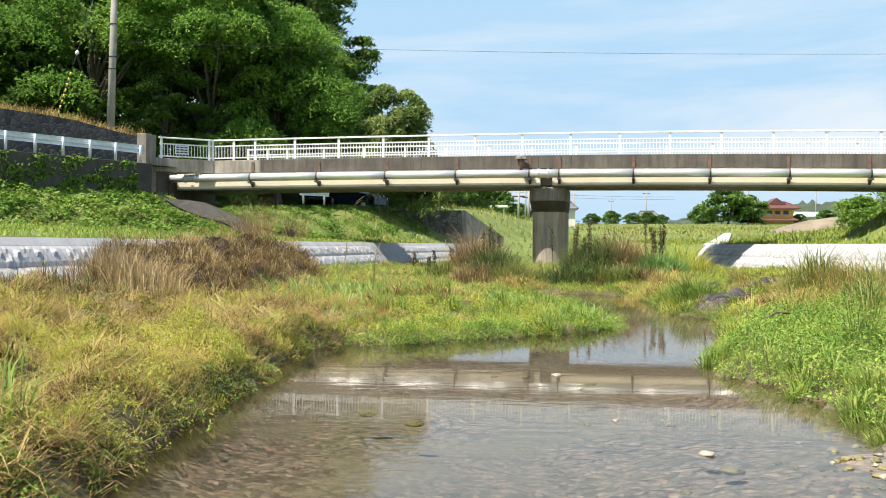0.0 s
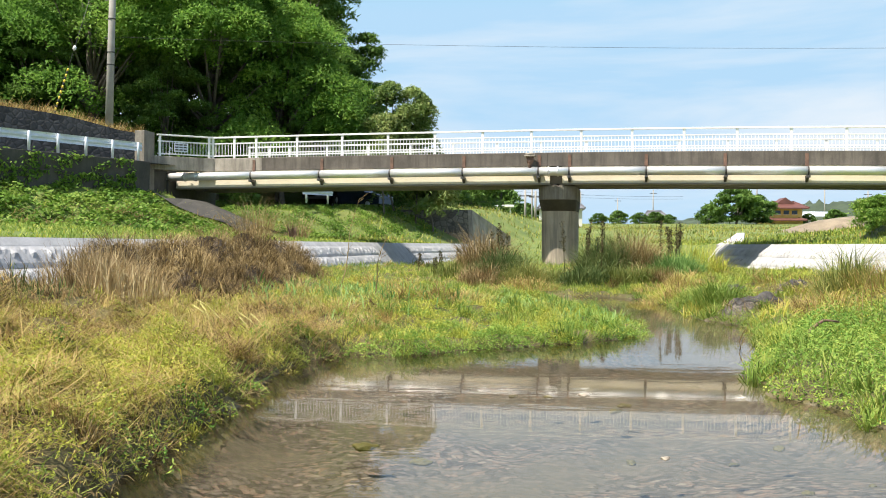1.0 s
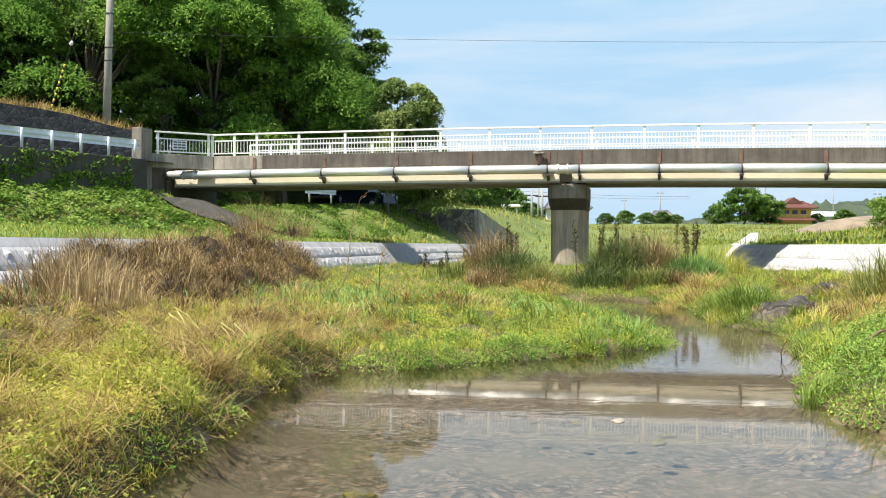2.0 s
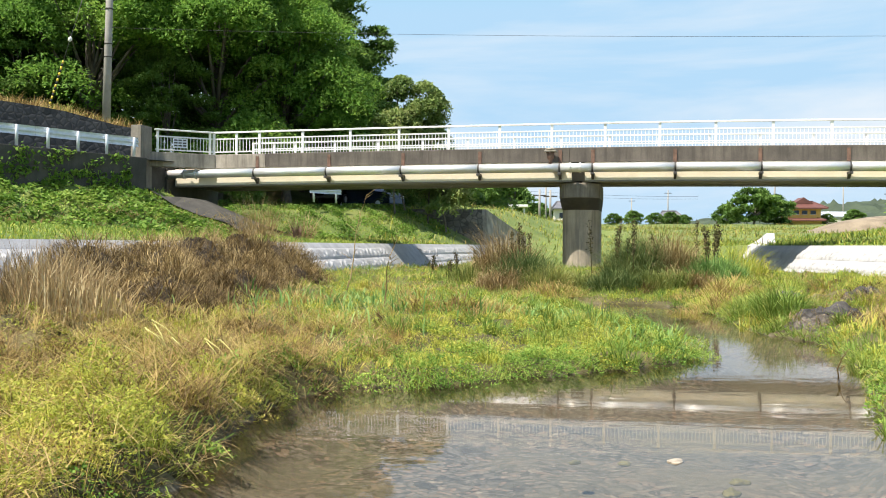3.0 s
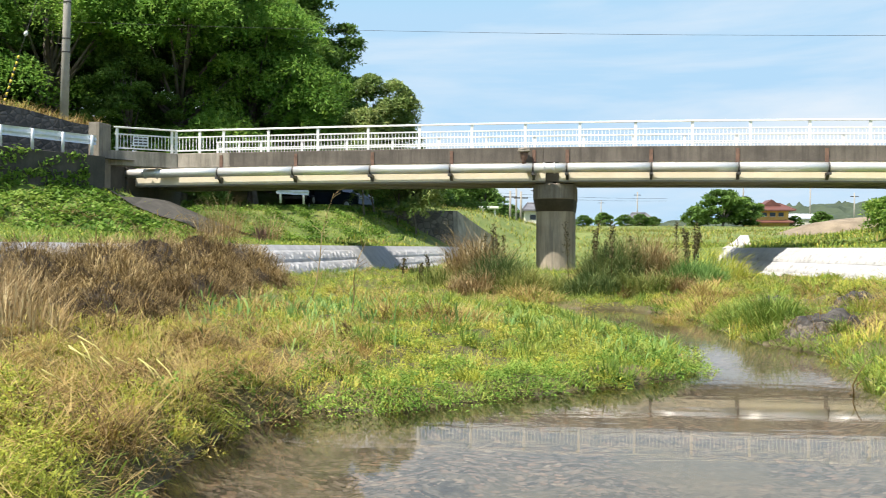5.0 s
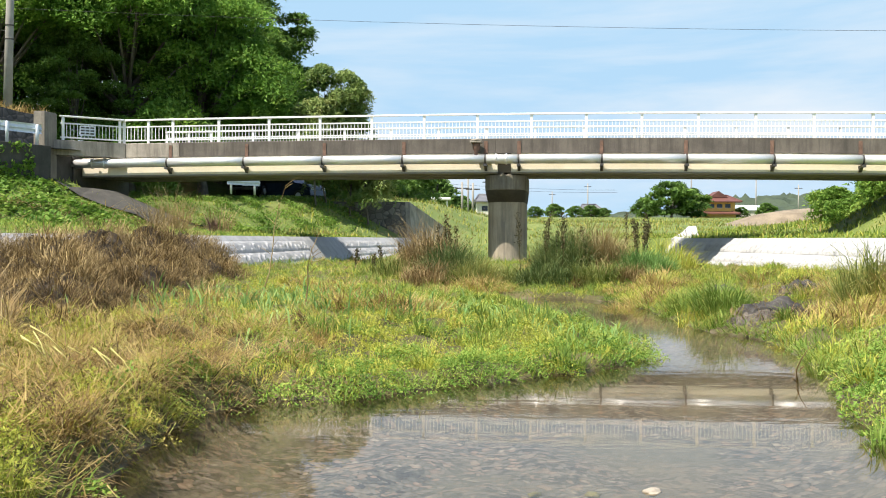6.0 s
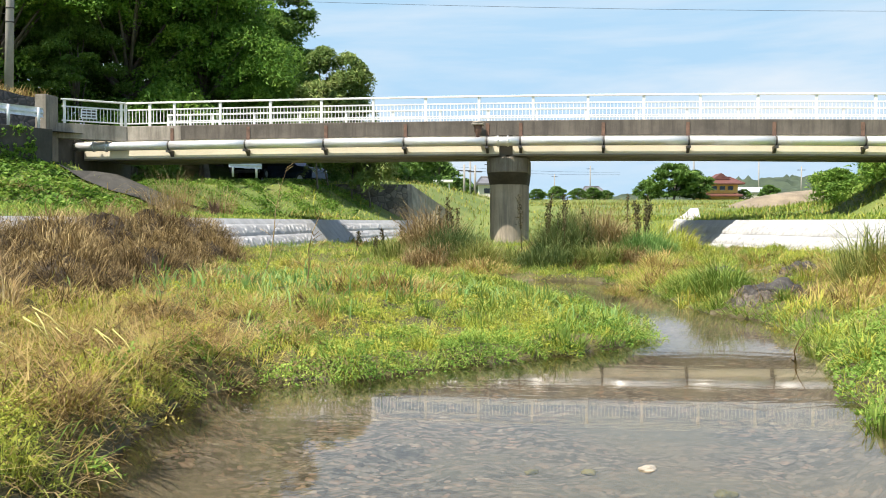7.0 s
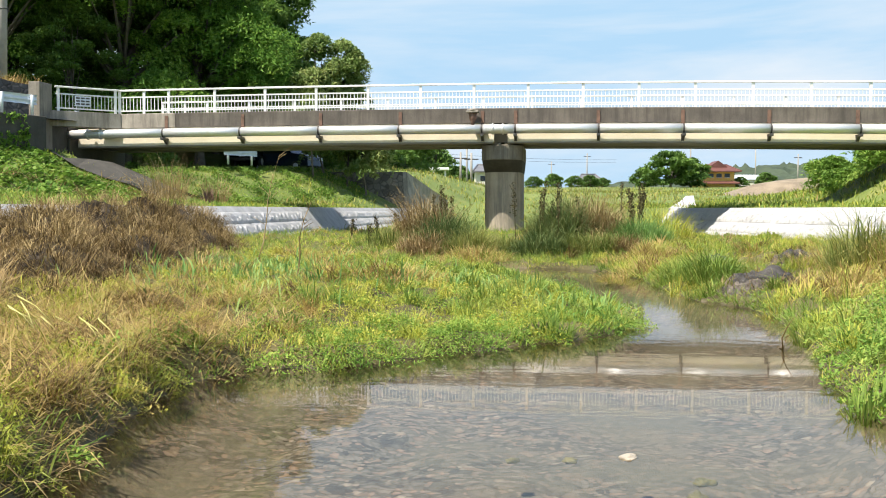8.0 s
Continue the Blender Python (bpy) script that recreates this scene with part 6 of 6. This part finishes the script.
shelter = thing("roadside_shelter", "small white open shelter on slim posts", "shelter", pose(-0.6, 104, gz(-0.6, 104)))
for x in (-0.6, 0.6):
    for y in (-0.5, 0.5):
        put("post", tube_mesh("post", M_WHITE, [(x, y, -0.2), (x, y, 1.6)], [0.09, 0.09], 8), shelter)
box("roof", M_WHITE, shelter, -1.0, 1.0, -0.9, 0.9, 1.6, 1.85, 0.03)


def far_pole(x, y, h):
    z = gz(x, y)
    p = thing("distant_pole", "distant concrete utility pole with a crossarm", "utility pole", pose(x, y, z), group="distant poles")
    put("shaft", tube_mesh("shaft", M_POLE, [(0, 0, -0.3), (0, 0, h)], [0.14, 0.1], 8), p)
    box("crossarm", M_DARKSTEEL, p, -0.7, 0.7, -0.05, 0.05, h - 0.7, h - 0.58)
    return p


for x, y, h in ((1.6, 105, 3.6), (2.6, 101, 3.2), (5.8, 140, 6.0), (15, 210, 8), (29, 200, 7.5), (41, 165, 8.5), (60, 190, 8.5), (24, 220, 7), (63, 176, 6), (2.8, 128, 6.5)):
    far_pole(x, y, h)
wires = thing("distant_cable", "thin cables between distant poles", "cable")
for z in (10.5, 11.0):
    put("strand", tube_mesh("strand", M_BLACK, [(-10 + 45 * t, 150 + 50 * t, z + 1.2 * t - 2.0 * t * (1 - t)) for t in [i / 12 for i in range(13)]], [0.02] * 13, 5), wires)

# soil mound and bits beyond the right terrace
mound_v, mound_f = [], []
for i in range(25):
    for j in range(13):
        u, v = i / 24 * 2 - 1, j / 12 * 2 - 1
        x, y = 27 + 6.5 * u, 80 + 3 * v
        h = max(0, 1 - u * u) * max(0, 1 - v * v) * (1.5 + 0.5 * u)
        mound_v.append((x, y, gz(x, y) - 0.15 + h + 0.05 * math.sin(9 * u + 7 * v)))
for i in range(24):
    for j in range(12):
        a = i * 13 + j
        mound_f.append((a, a + 13, a + 14, a + 1))
tagged(new("soil_mound", mesh_from("soil_mound", mound_v, mound_f, M_SOIL, True)), "bare brown soil mound at the meadow edge", "mound")
far_rail = thing("white_fence", "white railing on the road behind the bushes", "railing", pose(26.0, 66, 4.2, 0, 0, 30))
for k in range(6):
    box("post", M_WHITE, far_rail, k * 1.0 - 0.05, k * 1.0 + 0.05, -0.05, 0.05, -1.5, 0.95)
for z in (0.3, 0.6, 0.9):
    box("rail", M_WHITE, far_rail, -0.1, 5.1, -0.09, -0.05, z - 0.05, z + 0.05)

# concrete end strip of the right revetment
strip = [(9.55, 47.02, 1.50), (10.75, 47.02, 1.56), (11.6, 50.5, 1.86), (12.6, 54.5, 2.2), (12.2, 54.5, 2.18), (10.9, 50.5, 1.84)]
sv = strip + [(x, y, z - 0.5) for x, y, z in strip]
sf = [(0, 1, 2, 5), (5, 2, 3, 4), (0, 5, 11, 6), (5, 4, 10, 11), (6, 7, 1, 0), (1, 7, 8, 2), (2, 8, 9, 3), (3, 9, 10, 4)]
put("end_strip", mesh_from("end_strip", sv, sf, M_BLOCK), right_revetment)
# dark stone wall and its wing beyond the bridge
ww = thing("wing_wall", "dark stone wall with a sloping concrete wing", "retaining wall", pose(0, 62.5, 0), kind="structure")
put("wall_body", mesh_from("wall_body", [(-7.4, 0.0, 3.72), (-2.6, 0.1, 3.72), (-2.4, -0.6, 0.8), (-5.2, -0.9, 0.8), (-7.4, 0.5, 3.72), (-2.6, 0.6, 3.72), (-2.4, 0.6, 0.8), (-5.2, 0.6, 0.8)],
                           [(3, 2, 1, 0), (0, 1, 5, 4), (1, 2, 6, 5), (0, 4, 7, 3)], M_WINGSTONE), ww)
put("wing", mesh_from("wing", [(-2.6, 0.1, 3.72), (-0.2, 5.0, 2.1), (-0.2, 5.0, 0.8), (-2.4, -0.6, 0.8), (-2.35, 0.1, 3.72), (0.1, 5.0, 2.1), (0.1, 5.0, 0.8), (-2.1, -0.6, 0.8)],
                      [(0, 1, 5, 4), (4, 5, 6, 7), (0, 4, 7, 3), (1, 0, 3, 2)], M_CONC), ww)

# lane beyond the bridge: guardrail and parked cars
lane_rail = thing("guardrail", "pale galvanised guardrail along the lane", "guardrail", pose(-11.3, 54.0, gz(-10.5, 54.5) - 4.12, 0, 0, 50))
put("beam", w_beam(0.0, 2.1, [(-y, z) for y, z in gprof]), lane_rail)
for k in range(2):
    put("post", GP_ME, lane_rail, pose(0.3 + 1.5 * k, -0.02, 4.72))


def car(paint, m, label):
    c = thing("parked_car", label, "car", m, "parked cars")
    prof = [(-2.2, 0.35), (-2.25, 0.75), (-2.1, 1.0), (-1.95, 1.05), (-1.7, 1.62), (-1.5, 1.70), (0.1, 1.70), (0.35, 1.65), (0.95, 1.12), (1.95, 1.0), (2.15, 0.85), (2.2, 0.35)]
    v = [(x, s * (0.82 if z < 1.1 else 0.68), z) for s in (-1, 1) for x, z in prof]
    n = len(prof)
    f = [(i, i + 1, n + i + 1, n + i) for i in range(n - 1)] + [(n - 1, 0, n, 2 * n - 1), tuple(range(n))[::-1], tuple(range(n, 2 * n))]
    bm = bmesh.new()
    me = mesh_from("body", v, f, paint)
    bm.from_mesh(me)
    bmesh.ops.recalc_face_normals(bm, faces=bm.faces)
    bmesh.ops.bevel(bm, geom=list(bm.edges), offset=0.04, segments=2, affect="EDGES")
    bm.to_mesh(me)
    bm.free()
    put("body", me, c)
    for s in (-1, 1):
        for x0, x1, xa, xb in ((-1.55, -0.75, -1.42, -0.75), (-0.68, 0.62, -0.68, 0.22)):
            v = [(x0, s * 0.80, 1.13), (x1, s * 0.80, 1.13), (xb, s * 0.71, 1.58), (xa, s * 0.71, 1.58)]
            v += [(x, y + s * 0.02, z) for x, y, z in v]
            put("side_window", mesh_from("side_window", v, [(0, 1, 2, 3), (4, 5, 6, 7), (0, 1, 5, 4), (1, 2, 6, 5), (2, 3, 7, 6), (3, 0, 4, 7)], M_GLASSDARK), c)
        box("tail_lamp", M_REDLAMP, c, -2.27, -2.2, s * 0.62 - 0.12, s * 0.62 + 0.12, 0.8, 1.0, 0.02)
        box("headlight", M_GALV, c, 2.12, 2.2, s * 0.55 - 0.16, s * 0.55 + 0.16, 0.68, 0.84, 0.02)
        for x in (-1.35, 1.35):
            w = put("wheel", tube_mesh("wheel", M_BLACK, [(x, s * 0.70, 0.33), (x, s * 0.84, 0.33), (x, s * 0.86, 0.33)], [0.33, 0.33, 0.29], 18), c)
            put("rim", tube_mesh("rim", M_GALV, [(x, s * 0.85, 0.33), (x, s * 0.875, 0.33)], [0.21, 0.18], 12), w)
    box("number_plate", M_WHITE, c, -2.29, -2.26, -0.17, 0.17, 0.6, 0.76)
    box("bumper", M_DARKSTEEL, c, -2.28, -2.15, -0.78, 0.78, 0.36, 0.55, 0.03)
    return c


car(M_CARBLUE, pose(-9.7, 63.5, gz(-9.7, 63.5) - 0.05, 0, 0, -28), "dark blue estate car parked on the lane")
car(M_CARBLACK, pose(-11.6, 64.5, gz(-11.6, 64.5) - 0.05, 0, 0, 78), "black car parked in the shade of the wood")


# ---- small things on the bank and in the water ----
def stone(name, mat, x, y, z, sx, sy, sz, seed, label, category="stone"):
    bm = bmesh.new()
    bmesh.ops.create_icosphere(bm, subdivisions=3, radius=1.0)
    for v in bm.verts:
        k = 1 + 0.5 * noise.noise(v.co * 1.3 + Vector((seed, 0, 0))) + 0.14 * noise.noise(v.co * 4 + Vector((0, seed, 0)))
        v.co = Vector((v.co.x * sx * k, v.co.y * sy * k, v.co.z * sz * k))
    me = bpy.data.meshes.new(name)
    bm.to_mesh(me)
    bm.free()
    me.polygons.foreach_set("use_smooth", [True] * len(me.polygons))
    me.materials.append(mat)
    return tagged(put(name, me, None, pose(x, y, z, 0, 0, seed * 40)), label, category)


for k, (x, y, s, mat) in enumerate(((0.8, 10.75, 0.075, M_STONE), (1.1, 8.3, 0.05, M_STONE), (1.52, 7.2, 0.085, M_STONE), (1.6, 6.9, 0.09, M_MOSSSTONE), (1.5, 8.3, 0.05, M_MOSSSTONE), (1.9, 8.8, 0.07, M_MOSSSTONE),
                                    (0.9, 8.3, 0.06, M_MOSSSTONE), (0.5, 10.8, 0.06, M_MOSSSTONE), (1.1, 10.4, 0.08, M_MOSSSTONE), (0.2, 10.8, 0.06, M_MOSSSTONE), (1.0, 10.15, 0.09, M_MOSSSTONE), (1.25, 6.4, 0.05, M_MOSSSTONE),
                                    (-0.35, 8.2, 0.09, M_MOSSSTONE), (-0.75, 8.6, 0.11, M_MOSSSTONE))):
    pale = mat is M_STONE
    stone("stone", mat, x, y, 0.0 if pale else -0.03, s * 0.72, s * 0.5, s * 0.24, k + 1, "pale rounded stone breaking the water surface" if pale else "brown mossy stone lying in shallow water")
rg = random.Random(5)
for k in range(70):
    x, y = 2.45 + rg.gauss(0, 0.28), 7.0 + rg.gauss(0, 0.5)
    z = gz(x, y)
    if shore(np.array([x]), np.array([y]))[0] < 0.1:
        s = rg.uniform(0.010, 0.026)
        stone("pebble", M_STONE if k % 3 == 0 else M_MOSSSTONE, x, y, z + s * 0.2, s * 1.3, s, s * 0.7, k + 30, "small rounded gravel pebble on the bar", "pebble")
M_ASH = rough_mat("ash_grey_heap", (0.035, 0.03, 0.026), (0.21, 0.175, 0.14), 3.5, 30, bump=1.0)


def burnt_heap(cx, cy, rx, ry, h, seed):
    """A ragged heap of burnt plants: grey-brown flanks, charred crust on top."""
    heap = thing("burnt_heap", "ragged heap of charred plant remains on the bank", "heap", pose(cx, cy, gz(cx, cy)))
    for name, mat, lo, hi, lift in (("ash_base", M_ASH, 0.0, 1.0, 0.0), ("charred_crust", M_TARP, 0.0, 0.62, 0.035)):
        n, k = 16, 36
        verts, faces = [], []
        for i in range(n + 1):
            for j in range(k):
                q, a = lo + (hi - lo) * i / n, 2 * math.pi * j / k
                q2 = q * (1 + 0.22 * noise.noise(Vector((2 * math.cos(a), 2 * math.sin(a), seed))))
                p = Vector((rx * q2 * math.cos(a), ry * q2 * math.sin(a), 0))
                z = h * max(0, 1 - q ** 1.6) + h * 0.55 * noise.noise(p * 2.6 + Vector((seed, 0, 0))) * (1 - q * 0.6) + 0.10 * noise.noise(p * 9 + Vector((0, seed, 0)))
                edge = lift * (1 if i < n else -1.5)
                verts.append((p.x, p.y, z + edge - (0.12 if q > 0.97 else 0)))
        for i in range(n):
            for j in range(k):
                faces.append((i * k + j, i * k + (j + 1) % k, (i + 1) * k + (j + 1) % k, (i + 1) * k + j))
        put(name, mesh_from(name, verts, faces, mat), heap)
    m = 420
    a, q = uni(m, 0, 6.283), np.sqrt(uni(m, 0.02, 1.1))
    P = np.stack([rx * q * np.cos(a), ry * q * np.sin(a), h * np.clip(1 - q ** 1.6, 0, 1) + 0.02], -1)
    tagged(put("dead_stem", blades_mesh("dead_stem", M_DEADBROWN, P, uni(m, 0.12, 0.34), uni(m, 0.006, 0.012), uni(m, 0.7, 1.8), a + NRNG.normal(0, 0.6, m), uni(m, 0.0, 0.9)), heap), kind="stuff")
    return heap


burnt_heap(4.55, 19.8, 0.8, 0.5, 0.27, 3.1)
burnt_heap(6.1, 22.6, 0.6, 0.4, 0.18, 5.7)
burnt_heap(5.3, 25.2, 0.6, 0.4, 0.16, 8.3)
for x, y, n in ((-0.4, 27.8, 2200), (0.6, 28.9, 1200), (4.6, 27.6, 1800), (5.4, 19.2, 1500), (3.9, 25.0, 900), (6.6, 22.0, 1400)):
    tuft("straw_mat", M_STRAW, x, y, 1.0, 0.8, n, (0.3, 0.6), (0.007, 0.013), (0.9, 1.6), (0.0, 0.5), "mat of flattened dry straw on the bank", "straw", 0.3)
# trampled and regrown clumps on the river bank
rm = random.Random(77)
for k in range(26):
    x, y = rm.uniform(-5.0, -2.4), rm.uniform(7.0, 17.5)
    s = rm.uniform(0.35, 0.6)
    if k % 2:
        tuft("straw_mat", M_STRAW, x, y, s, s * 0.8, 300, (0.18, 0.42), (0.004, 0.008), (0.7, 1.7), (0.2, 1.3), "lumpy heap of dry straw on the river bank", "straw", 0.3)
    else:
        tuft("grass_clump", M_YELGREEN, x, y, s * 0.8, s * 0.7, 420, (0.14, 0.36), (0.005, 0.010), (0.2, 1.4), (0.5, 1.8), "rounded clump of yellow-green grass on the bank", "grass", 0.3)
for k in range(10):
    x, y = rm.uniform(-3.6, -0.2), rm.uniform(18.5, 27.0)
    tuft("straw_mat", M_STRAW, x, y, 0.7, 0.5, 700, (0.25, 0.5), (0.007, 0.013), (0.8, 1.6), (0.1, 0.8), "mat of flattened dry straw on the bank", "straw", 0.3)
root = thing("driftwood", "curved brown driftwood branch on the bank", "driftwood", pose(3.6, 13.4, gz(3.6, 13.4)))
put("branch", tube_mesh("branch", M_RUST, [(-0.16, 0, -0.02), (-0.1, 0, 0.14), (0.04, 0, 0.24), (0.22, 0.05, 0.22)], [0.018, 0.02, 0.018, 0.01], 8), root)

# ---- cast blocks of the revetments ----
lay_blocks(left_revetment, left_wall_x, 1, 13.0, 41.2, 3)
lay_blocks(left_revetment, left_wall_x, 1, 48.0, 58.5, 3)
lay_blocks(right_revetment, right_wall_x, -1, 24.0, 46.5, 3)
